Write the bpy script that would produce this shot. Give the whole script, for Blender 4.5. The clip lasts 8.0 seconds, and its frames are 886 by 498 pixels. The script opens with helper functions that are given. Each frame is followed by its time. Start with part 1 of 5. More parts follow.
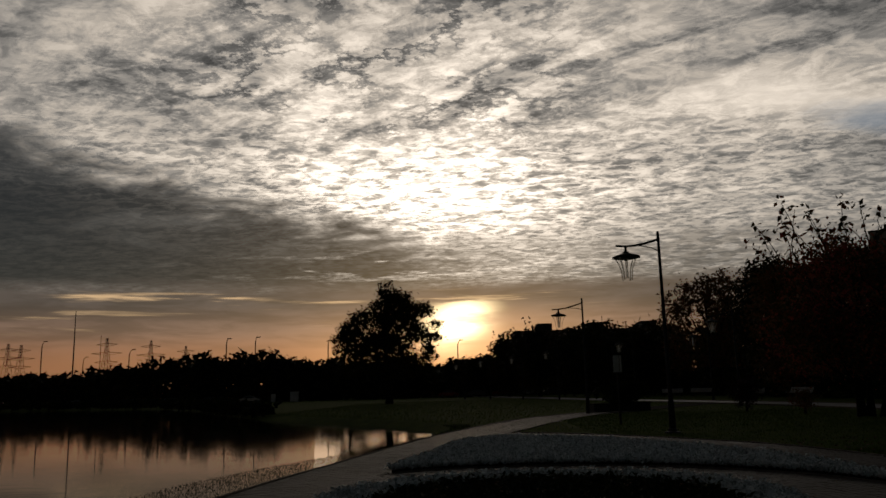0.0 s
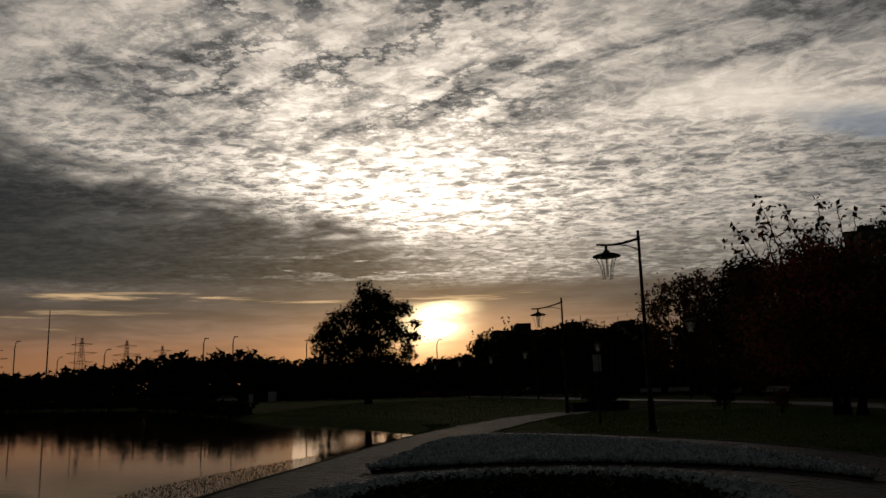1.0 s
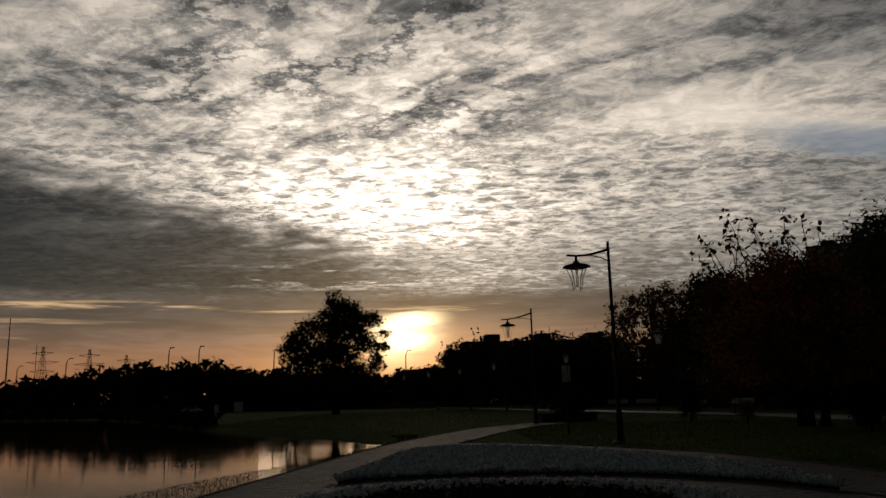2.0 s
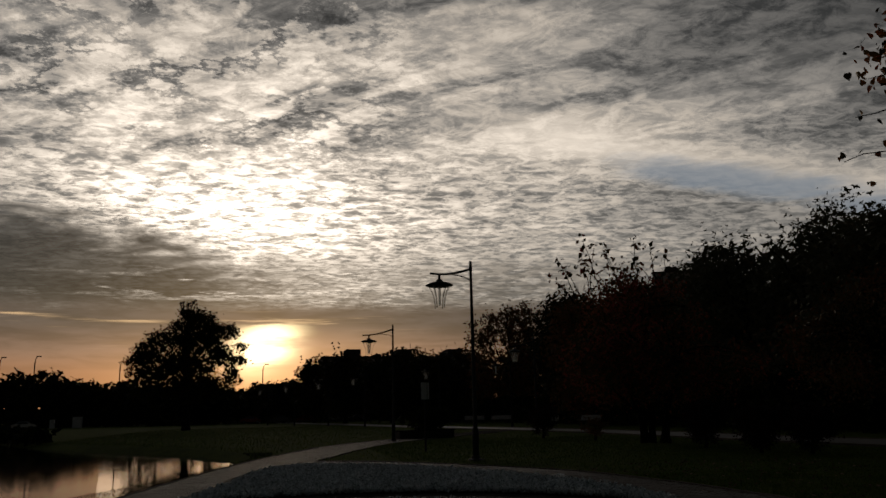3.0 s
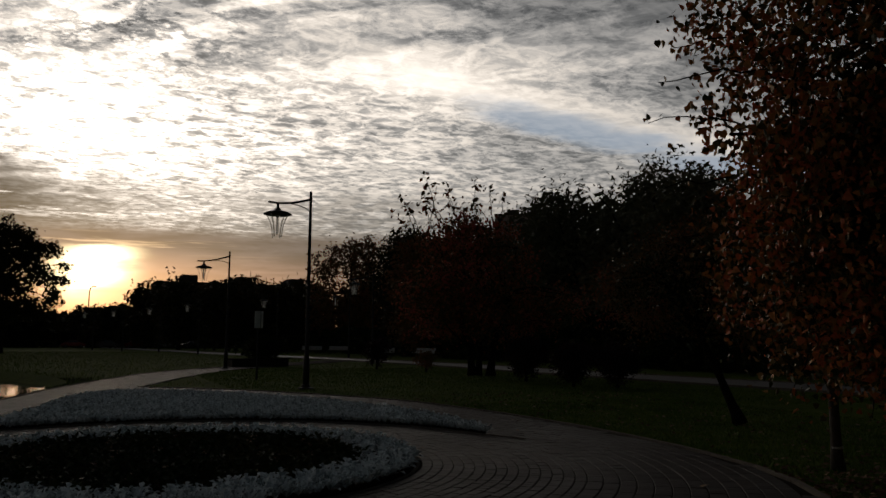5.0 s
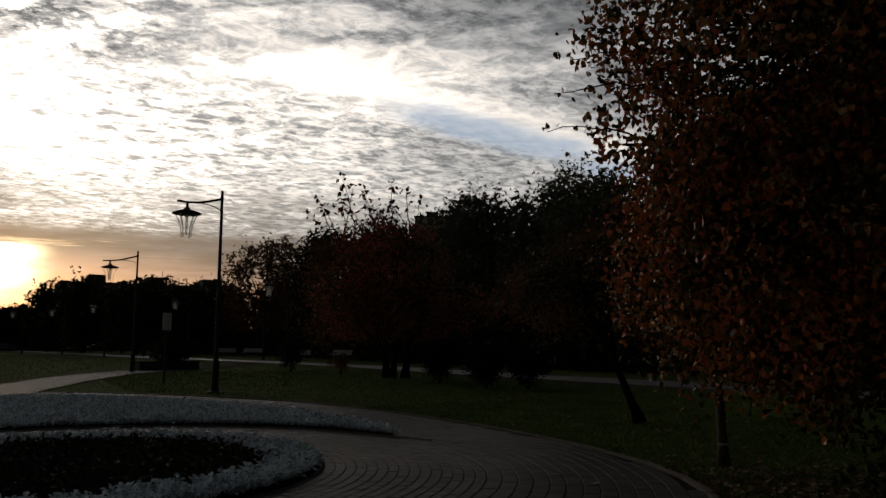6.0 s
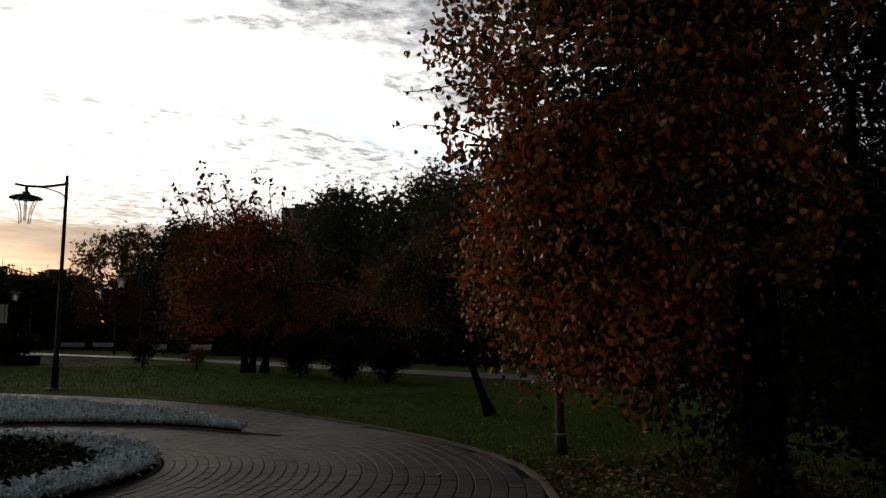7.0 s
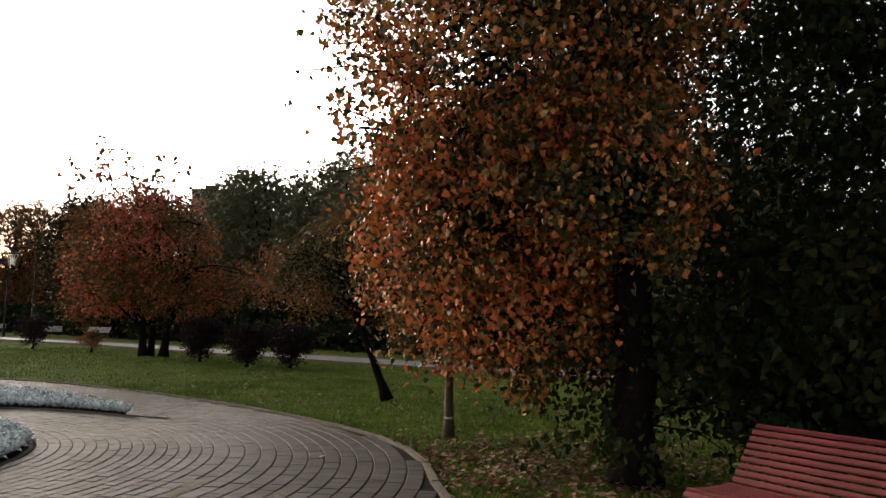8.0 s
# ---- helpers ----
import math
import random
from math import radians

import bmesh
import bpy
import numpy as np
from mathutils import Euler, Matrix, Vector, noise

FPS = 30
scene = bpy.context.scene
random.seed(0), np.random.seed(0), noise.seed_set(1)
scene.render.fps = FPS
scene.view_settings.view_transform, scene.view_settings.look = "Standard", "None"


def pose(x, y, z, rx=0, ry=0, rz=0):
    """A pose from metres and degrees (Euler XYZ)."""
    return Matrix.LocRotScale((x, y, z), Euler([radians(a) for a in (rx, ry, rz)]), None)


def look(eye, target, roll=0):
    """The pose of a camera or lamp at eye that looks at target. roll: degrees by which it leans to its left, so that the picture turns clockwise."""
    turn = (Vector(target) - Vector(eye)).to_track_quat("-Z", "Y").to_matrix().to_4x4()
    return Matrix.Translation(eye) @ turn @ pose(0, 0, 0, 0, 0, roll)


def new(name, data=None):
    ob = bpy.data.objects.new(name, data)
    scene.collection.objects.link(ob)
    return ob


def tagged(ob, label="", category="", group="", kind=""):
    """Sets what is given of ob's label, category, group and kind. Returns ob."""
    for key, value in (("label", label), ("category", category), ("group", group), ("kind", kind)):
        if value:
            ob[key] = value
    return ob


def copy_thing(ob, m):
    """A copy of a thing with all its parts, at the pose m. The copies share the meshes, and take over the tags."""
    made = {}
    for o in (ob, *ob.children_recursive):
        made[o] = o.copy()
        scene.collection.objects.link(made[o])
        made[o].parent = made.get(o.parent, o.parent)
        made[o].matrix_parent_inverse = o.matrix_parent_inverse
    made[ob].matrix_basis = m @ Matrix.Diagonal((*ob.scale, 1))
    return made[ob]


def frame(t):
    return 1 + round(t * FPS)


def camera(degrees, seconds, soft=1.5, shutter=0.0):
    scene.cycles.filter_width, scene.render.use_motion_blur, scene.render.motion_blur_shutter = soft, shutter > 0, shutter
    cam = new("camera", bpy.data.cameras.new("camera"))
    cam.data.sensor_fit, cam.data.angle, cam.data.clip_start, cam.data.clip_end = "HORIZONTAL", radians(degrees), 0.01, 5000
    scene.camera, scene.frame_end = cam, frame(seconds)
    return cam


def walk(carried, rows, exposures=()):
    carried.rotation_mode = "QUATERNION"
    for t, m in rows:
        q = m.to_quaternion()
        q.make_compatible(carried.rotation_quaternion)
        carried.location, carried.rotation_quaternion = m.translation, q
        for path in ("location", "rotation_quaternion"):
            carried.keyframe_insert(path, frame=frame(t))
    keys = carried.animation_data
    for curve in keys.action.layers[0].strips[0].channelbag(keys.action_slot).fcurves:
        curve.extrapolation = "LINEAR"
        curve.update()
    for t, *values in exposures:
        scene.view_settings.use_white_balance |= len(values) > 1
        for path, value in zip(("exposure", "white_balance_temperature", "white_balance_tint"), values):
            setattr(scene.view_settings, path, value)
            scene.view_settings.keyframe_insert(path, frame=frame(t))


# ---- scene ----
cam = camera(59.2, 8.0)
PATH = [
    (0, (1.198, -0.499, 1.445), (1.132, 1.468, 1.802), -1.6),
    (0.5, (1.16, -0.44, 1.451), (1.11, 1.528, 1.806), -1.7),
    (1, (1.167, -0.317, 1.434), (1.154, 1.651, 1.789), -1.7),
    (2.5, (1.151, -0.155, 1.403), (1.352, 1.794, 1.802), -1.4),
    (3, (1.167, -0.102, 1.465), (1.575, 1.813, 1.874), -1.3),
    (3.5, (1.196, -0.132, 1.448), (1.69, 1.769, 1.821), -1.0),
    (4, (1.156, -0.236, 1.407), (1.74, 1.653, 1.71), -0.1),
    (4.2, (1.165, -0.288, 1.401), (1.802, 1.59, 1.659), 0.1),
    (5.3, (1.418, -0.31, 1.467), (2.25, 1.492, 1.707), 0.3),
    (5.5, (1.436, -0.355, 1.47), (2.304, 1.431, 1.711), 0.2),
    (6, (1.481, -0.448, 1.462), (2.45, 1.285, 1.705), 0.2),
    (6.5, (1.552, -0.577, 1.468), (2.666, 1.066, 1.705), 0.2),
    (7, (1.63, -0.62, 1.461), (2.877, 0.927, 1.692), 0.3),
    (7.5, (1.699, -0.687, 1.435), (3.042, 0.778, 1.664), 0.4),
    (8, (1.811, -0.821, 1.414), (3.221, 0.582, 1.618), 1.3),
]
walk(cam, [(t, look(eye, target, roll)) for t, eye, target, roll in PATH],
     exposures=[(0.0, -3.65, 6500, 10), (2.5, -3.65, 6500, 10), (3.5, -3.65, 6500, 10), (4.2, -3.4, 6400, 10), (5.3, -2.9, 6150, 10), (6.0, -2.65, 6080, 10),
                (6.5, -2.2, 6000, 10), (7.0, -1.38, 6100, 10), (7.5, -0.28, 6350, 10), (8.0, 0.85, 6450, 10)])

# ---- shader arithmetic ----


class Sock:
    """A socket with plain arithmetic on it."""

    def __init__(self, tree, out):
        self.tree, self.out = tree, out

    def op(self, kind, *others, clamp=False):
        n = self.tree.nodes.new("ShaderNodeMath")
        n.operation, n.use_clamp = kind, clamp
        for i, v in enumerate((self, *others)):
            if isinstance(v, Sock):
                self.tree.links.new(v.out, n.inputs[i])
            else:
                n.inputs[i].default_value = v
        return Sock(self.tree, n.outputs[0])

    def __add__(self, o): return self.op("ADD", o)
    def __sub__(self, o): return self.op("SUBTRACT", o)
    def __mul__(self, o): return self.op("MULTIPLY", o)
    def __truediv__(self, o): return self.op("DIVIDE", o)
    def __neg__(self): return self.op("MULTIPLY", -1.0)

    def step(self, a, b):
        """Smooth step from 0 at a to 1 at b."""
        n = self.tree.nodes.new("ShaderNodeMapRange")
        n.interpolation_type = "SMOOTHSTEP"
        for i, v in zip((0, 1, 2), (self, a, b)):
            if isinstance(v, Sock):
                self.tree.links.new(v.out, n.inputs[i])
            else:
                n.inputs[i].default_value = v
        return Sock(self.tree, n.outputs[0])

    def bell(self, mid, width):
        d = (self - mid) / width
        return (-(d * d)).op("EXPONENT")


def put_in(tree, value, socket):
    if isinstance(value, Sock):
        tree.links.new(value.out, socket)
    elif value is not None:
        socket.default_value = (*value, 1) if isinstance(value, tuple) and len(value) == 3 and socket.type == "RGBA" else value


def noise_tex(tree, vec, scale, detail=4.0, rough=0.55, distort=0.0):
    n = tree.nodes.new("ShaderNodeTexNoise")
    put_in(tree, vec, n.inputs["Vector"])
    n.inputs["Scale"].default_value, n.inputs["Detail"].default_value = scale, detail
    n.inputs["Roughness"].default_value, n.inputs["Distortion"].default_value = rough, distort
    return Sock(tree, n.outputs[0])


def xyz(tree, x, y, z):
    n = tree.nodes.new("ShaderNodeCombineXYZ")
    for v, s in zip((x, y, z), n.inputs):
        put_in(tree, v, s)
    return Sock(tree, n.outputs[0])


def blend(tree, fac, a, b, kind="MIX"):
    n = tree.nodes.new("ShaderNodeMix")
    n.data_type, n.blend_type, n.clamp_factor = "RGBA", kind, True
    put_in(tree, fac, n.inputs[0])
    put_in(tree, a, n.inputs[6])
    put_in(tree, b, n.inputs[7])
    return Sock(tree, n.outputs[2])


def scaled(tree, colour, k):
    """A colour times a number."""
    n = tree.nodes.new("ShaderNodeVectorMath")
    n.operation = "SCALE"
    put_in(tree, colour, n.inputs[0])
    put_in(tree, k, n.inputs["Scale"])
    return Sock(tree, n.outputs[0])


# ---- sky: broken cloud over a low sun ----
SUN_AZ, SUN_EL = -1.4, 4.8


def make_world():
    w = bpy.data.worlds.new("evening_sky")
    scene.world = w
    w.use_nodes = True
    tr = w.node_tree
    tr.nodes.clear()
    tc = tr.nodes.new("ShaderNodeTexCoord")
    sep = tr.nodes.new("ShaderNodeSeparateXYZ")
    tr.links.new(tc.outputs["Generated"], sep.inputs[0])
    x, y, z = (Sock(tr, s) for s in sep.outputs)
    az = x.op("ARCTAN2", y) * 57.2958
    el = z.op("ARCSINE") * 57.2958
    zz = z.op("MAXIMUM", 0.0) + 0.085
    px, py = x / zz, y / zz
    # the cloud sheet lies as a plane overhead; its bands run one way across it
    u, v = px * 0.79 - py * 0.61, px * 0.61 + py * 0.79
    plane = xyz(tr, px, py, 0.0)
    ripple = noise_tex(tr, xyz(tr, px * 0.85, py * 1.25, 4.0), 16.0, 8.0, 0.72, 0.5)
    cells = noise_tex(tr, xyz(tr, u, v * 1.2, 3.0), 7.0, 8.0, 0.68, 0.6)
    bands = noise_tex(tr, xyz(tr, u * 0.42, v * 1.5, 7.0), 2.9, 6.0, 0.60, 0.5)
    broad = noise_tex(tr, plane, 1.5, 4.0, 0.55, 0.4)
    # a net of thin dark creases round pale puffs, high on the sunward side
    net = tr.nodes.new("ShaderNodeTexVoronoi")
    net.feature = "DISTANCE_TO_EDGE"
    net.inputs["Scale"].default_value = 4.6
    kink = (noise_tex(tr, plane, 5.0, 6.0, 0.68) - 0.5) * 0.8
    kink_y = (noise_tex(tr, xyz(tr, px, py, 9.0), 6.0, 6.0, 0.68) - 0.5) * 0.8
    put_in(tr, xyz(tr, u * 0.75 + kink, v * 1.15 + kink_y, 0.0), net.inputs["Vector"])
    crease = Sock(tr, net.outputs["Distance"]).step(0.20, 0.01) * (bands * 0.6 + broad * 0.4).step(0.66, 0.46) * el.step(15.0, 19.0) * az.step(16.0, 2.0) * az.step(-34.0, -16.0)
    high_up = el.step(15.5, 21.0)
    fine_tex = ripple.step(0.40, 0.59) * 0.66 + cells.step(0.40, 0.60) * 0.34
    band_tex = bands.step(0.40, 0.58) * 0.40 + cells.step(0.41, 0.59) * 0.36 + ripple.step(0.42, 0.58) * 0.24
    sheet_tex = (fine_tex * 1.22 + 0.36) * (-high_up + 1.0) + (band_tex * 1.50 + 0.30) * high_up * (crease * -0.75 + 1.0)
    # smooth bright band of higher cloud towards the north, with clear blue under it
    ridge = (el + az * 0.27 - 25.2).bell(0.0, 1.7) * az.step(7.0, 23.0)
    sheet_tex = sheet_tex + (-sheet_tex + 1.12) * (ridge * 0.75)
    glow = az.bell(-2.8, 8.5) * el.bell(14.0, 3.6) + az.bell(-1.5, 17.0) * el.bell(15.0, 7.0) * 0.36
    level = az.bell(0.0, 48.0) * 4.1 + 0.22 + az.bell(-5.0, 24.0) * 1.3
    level = level * (az.step(17.0, 31.0) * el.step(19.5, 24.0) * -0.46 + 1.0) * (broad.step(0.30, 0.66) * 0.5 + 0.74) + ridge * 3.2
    high = level * sheet_tex + glow * 10.0 * (sheet_tex * sheet_tex * 0.85 + 0.08)
    tone = blend(tr, (high / 6.0).op("MINIMUM", 1.0), (0.89, 0.865, 0.83), (1.0, 0.875, 0.735))
    sky_colour = scaled(tr, tone, high)
    gap = ((el + az * 0.28 - 24.6).bell(0.0, 1.9) * az.step(15.0, 31.0) + (bands - 0.5) * 1.1 + (cells - 0.5) * 0.5).step(0.50, 1.05) * 0.75
    sky_colour = blend(tr, gap, sky_colour, (2.1, 2.55, 3.1))
    # dark bank of low cloud, deeper towards the south-west, broken up towards the north
    ragged = (noise_tex(tr, plane, 3.0, 5.0, 0.6, 0.4) - 0.5) * 7.0 + (ripple - 0.5) * 4.0
    # past the visible sky its top keeps rising, added to dim the side light
    top = (-az - 3.0).op("MAXIMUM", 0.0).op("MINIMUM", 115.0) * 0.21 + 10.9
    under = top - el + ragged
    bank = under.step(-1.3, 1.5) * el.step(6.2, 8.0) * (az.step(4.0, -7.0) + az.step(-7.0, 4.0) * az.step(40.0, 16.0) * cells.step(0.40, 0.54) * 0.65)
    smoke = noise_tex(tr, xyz(tr, az * 0.06, el * 0.30, 2.0), 1.7, 5.0, 0.58, 0.5)
    bank_colour = blend(tr, smoke.step(0.44, 0.68) * 0.6 + ripple.step(0.46, 0.62) * under.step(5.0, 0.0) * 0.6, (0.07, 0.09, 0.125), (0.76, 0.73, 0.69))
    chink = noise_tex(tr, xyz(tr, az * 0.11, el * 0.8, 8.0), 1.6, 5.0, 0.62, 0.4).step(0.52, 0.62) * el.bell(8.9, 1.0) * az.bell(0.0, 12.0)
    bank = bank * (chink * -0.9 + 1.0)
    sky_colour = blend(tr, bank * 0.95, sky_colour, bank_colour)
    # hazy layer below it, warm towards the horizon, with bright chinks
    streak = noise_tex(tr, xyz(tr, az * 0.042, el * 0.95, 0.0), 1.5, 5.0, 0.62, 0.3)
    side = az.bell(-2.0, 48.0) * 0.8 + 0.2
    low = blend(tr, el.step(6.6, 4.4), (1.02, 0.80, 0.71), (2.3, 1.4, 1.02))
    low = blend(tr, el.step(4.8, 2.0), low, (5.6, 2.45, 1.25))
    low = blend(tr, streak.step(0.55, 0.68) * (el.bell(6.7, 0.55) + el.bell(5.2, 0.65) * az.step(-8.0, -18.0)), low, (8.5, 5.6, 3.0))
    puff = noise_tex(tr, xyz(tr, az * 0.09, el * 0.55, 5.0), 1.9, 6.0, 0.62, 0.4)
    low = scaled(tr, low, side * (puff.step(0.34, 0.66) * el.step(2.0, 5.0) * 0.55 + 0.76))
    sky_colour = blend(tr, (el + ragged * 0.12 + (smoke - 0.5) * 1.2).step(8.2, 7.0), sky_colour, low)
    # glow round the veiled sun, cut by a streak of cloud
    lift = (el - SUN_EL) * 0.45
    core = (az - lift).bell(SUN_AZ + 0.3, 1.9) * el.bell(SUN_EL + 0.1, 1.35) * (streak.step(0.66, 0.50) * 0.35 + 0.65) * (puff.step(0.68, 0.38) * 0.7 + 0.3)
    core = core * (el + (puff - 0.5) * 2.2).step(6.8, 6.0)
    halo = az.bell(SUN_AZ, 7.5) * el.bell(SUN_EL - 1.9, 2.3)
    warm = blend(tr, 1.0, scaled(tr, (1.0, 0.50, 0.22), halo * 7.5), scaled(tr, (1.0, 0.77, 0.42), core * 60.0), "ADD")
    sky_colour = blend(tr, 1.0, sky_colour, warm, "ADD")
    # dim away from the sun; unseen overhead sky cut further to darken the ground
    sky_colour = scaled(tr, sky_colour, (az.op("ABSOLUTE").step(125.0, 55.0) * 0.35 + 0.65) * (el.step(24.0, 46.0) * -0.945 + 1.0))
    cloud = tr.nodes.new("ShaderNodeBackground")
    tr.links.new(sky_colour.out, cloud.inputs[0])
    clear = tr.nodes.new("ShaderNodeTexSky")
    clear.sky_type, clear.sun_disc = "NISHITA", False
    clear.sun_elevation, clear.sun_rotation = radians(SUN_EL), radians(SUN_AZ)
    air = tr.nodes.new("ShaderNodeBackground")
    tr.links.new(clear.outputs[0], air.inputs[0])
    air.inputs[1].default_value = 0.05
    both = tr.nodes.new("ShaderNodeAddShader")
    out = tr.nodes.new("ShaderNodeOutputWorld")
    tr.links.new(cloud.outputs[0], both.inputs[0])
    tr.links.new(air.outputs[0], both.inputs[1])
    tr.links.new(both.outputs[0], out.inputs[0])


make_world()
sun_data = bpy.data.lights.new("sun", "SUN")
sun_data.energy, sun_data.angle, sun_data.color = 0.7, radians(20), (1.0, 0.74, 0.5)
sun = new("sun", sun_data)
sun_way = Vector((math.sin(radians(SUN_AZ)) * math.cos(radians(SUN_EL)), math.cos(radians(SUN_AZ)) * math.cos(radians(SUN_EL)), math.sin(radians(SUN_EL))))
sun.matrix_world = look(sun_way * 50, (0, 0, 0))

# ---- materials ----


def material(name, rough=0.8, metal=0.0):
    m = bpy.data.materials.new(name)
    m.use_nodes = True
    tr = m.node_tree
    b = tr.nodes["Principled BSDF"]
    b.inputs["Roughness"].default_value, b.inputs["Metallic"].default_value = rough, metal
    return m, tr, b


def coords(tr, kind="Object"):
    n = tr.nodes.new("ShaderNodeTexCoord")
    return Sock(tr, n.outputs[kind])


def place_of(tr):
    n = tr.nodes.new("ShaderNodeNewGeometry")
    return Sock(tr, n.outputs["Position"])


def island(tr):
    n = tr.nodes.new("ShaderNodeNewGeometry")
    return Sock(tr, n.outputs["Random Per Island"])


def own_random(tr):
    n = tr.nodes.new("ShaderNodeObjectInfo")
    return Sock(tr, n.outputs["Random"])


def bump(tr, b, height, strength, distance):
    n = tr.nodes.new("ShaderNodeBump")
    n.inputs["Strength"].default_value, n.inputs["Distance"].default_value = strength, distance
    tr.links.new(height.out, n.inputs["Height"])
    tr.links.new(n.outputs[0], b.inputs["Normal"])


def ramp(tr, fac, *stops):
    n = tr.nodes.new("ShaderNodeValToRGB")
    put_in(tr, fac, n.inputs[0])
    e = n.color_ramp.elements
    while len(e) < len(stops):
        e.new(0.5)
    for s, (at, c) in zip(e, stops):
        s.position, s.color = at, (*c, 1)
    return Sock(tr, n.outputs[0])


def mottled(name, dark, light, scale, rough=0.85, relief=0.3, depth=0.01, metal=0.0, detail=6.0, second=0.13):
    """Two colours mixed at two scales, with relief."""
    m, tr, b = material(name, rough, metal)
    p = place_of(tr)
    fine = noise_tex(tr, p, scale, detail, 0.62)
    broad = noise_tex(tr, p, scale * second, 4.0, 0.5)
    fac = (fine * 0.6 + broad * 0.4).step(0.3, 0.7)
    put_in(tr, blend(tr, fac, dark, light), b.inputs["Base Color"])
    put_in(tr, (broad - 0.5) * 0.25 + rough, b.inputs["Roughness"])
    b.inputs["Specular IOR Level"].default_value = 0.02 if rough > 0.88 else 0.15 if rough > 0.8 else 0.4
    bump(tr, b, fine, relief, depth)
    return m


def leafy(name, stops, patch=0.9, spread=0.55, gloss=0.5, thin_part=0.08, shine=0.12):
    """Leaves: a colour for each leaf, drifting over the crown, with light coming through."""
    m, tr, b = material(name, gloss)
    b.inputs["Specular IOR Level"].default_value = shine
    drift = noise_tex(tr, place_of(tr), patch, 2.0, 0.5)
    fac = (((island(tr) + own_random(tr)).op("FRACT") - 0.5) * spread + (drift - 0.5) * 1.7 + 0.5).op("ADD", 0.0, clamp=True)
    vein = noise_tex(tr, place_of(tr), 60.0, 2.0, 0.5)
    colour = scaled(tr, ramp(tr, fac, *stops), vein * 0.7 + 0.65)
    put_in(tr, colour, b.inputs["Base Color"])
    thin = tr.nodes.new("ShaderNodeBsdfTranslucent")
    tr.links.new(colour.out, thin.inputs[0])
    mix = tr.nodes.new("ShaderNodeMixShader")
    mix.inputs[0].default_value = thin_part
    tr.links.new(b.outputs[0], mix.inputs[1])
    tr.links.new(thin.outputs[0], mix.inputs[2])
    tr.links.new(mix.outputs[0], tr.nodes["Material Output"].inputs[0])
    return m


def paver_material():
    m, tr, b = material("paver", 0.75)
    b.inputs["Specular IOR Level"].default_value = 0.11
    p = place_of(tr)
    pick = noise_tex(tr, p, 0.5, 3.0, 0.5) * 0.5 + (island(tr) * 0.5 + own_random(tr) * 0.5) * 0.55
    tint = ramp(tr, pick, (0.2, (0.026, 0.021, 0.020)), (0.5, (0.044, 0.035, 0.032)), (0.8, (0.070, 0.059, 0.054)))
    grain = noise_tex(tr, p, 45.0, 6.0, 0.7)
    put_in(tr, scaled(tr, tint, grain * 0.8 + 0.6), b.inputs["Base Color"])
    put_in(tr, noise_tex(tr, p, 1.3, 3.0) * 0.22 + 0.48, b.inputs["Roughness"])
    bump(tr, b, grain, 0.35, 0.004)
    return m


def water_material():
    m, tr, b = material("pond_water", 0.04)
    put_in(tr, (0.006, 0.007, 0.006), b.inputs["Base Color"])
    b.inputs["IOR"].default_value = 1.33
    p = place_of(tr)
    sep = tr.nodes.new("ShaderNodeSeparateXYZ")
    tr.links.new(p.out, sep.inputs[0])
    x, y = Sock(tr, sep.outputs[0]), Sock(tr, sep.outputs[1])
    ripple = noise_tex(tr, xyz(tr, x * 0.10, y * 1.0, 0.0), 5.0, 3.0, 0.5, 0.2) + noise_tex(tr, xyz(tr, x * 0.5, y * 1.0, 6.0), 1.1, 2.0, 0.5) * 0.5
    bump(tr, b, ripple, 0.035, 0.05)
    return m


def wood_red_material():
    m, tr, b = material("red_stained_wood", 0.7)
    b.inputs["Specular IOR Level"].default_value = 0.25
    c = coords(tr)
    sep = tr.nodes.new("ShaderNodeSeparateXYZ")
    tr.links.new(c.out, sep.inputs[0])
    x, y, z = (Sock(tr, s) for s in sep.outputs)
    grain = noise_tex(tr, xyz(tr, x * 2.0, y * 45.0, z * 45.0), 1.6, 5.0, 0.6, 0.6)
    put_in(tr, blend(tr, grain.step(0.3, 0.7), (0.085, 0.013, 0.015), (0.20, 0.042, 0.046)), b.inputs["Base Color"])
    bump(tr, b, grain, 0.25, 0.003)
    return m


def frosted(name, tint, see):
    """Thin frosted plate: lit from either side, and partly seen through."""
    m, tr, b = material(name, 0.4)
    put_in(tr, tint, b.inputs["Base Color"])
    thin = tr.nodes.new("ShaderNodeBsdfTranslucent")
    put_in(tr, tint, thin.inputs[0])
    clear = tr.nodes.new("ShaderNodeBsdfTransparent")
    both, mix = tr.nodes.new("ShaderNodeMixShader"), tr.nodes.new("ShaderNodeMixShader")
    both.inputs[0].default_value, mix.inputs[0].default_value = 0.5, see
    tr.links.new(b.outputs[0], both.inputs[1])
    tr.links.new(thin.outputs[0], both.inputs[2])
    tr.links.new(both.outputs[0], mix.inputs[1])
    tr.links.new(clear.outputs[0], mix.inputs[2])
    tr.links.new(mix.outputs[0], tr.nodes["Material Output"].inputs[0])
    return m


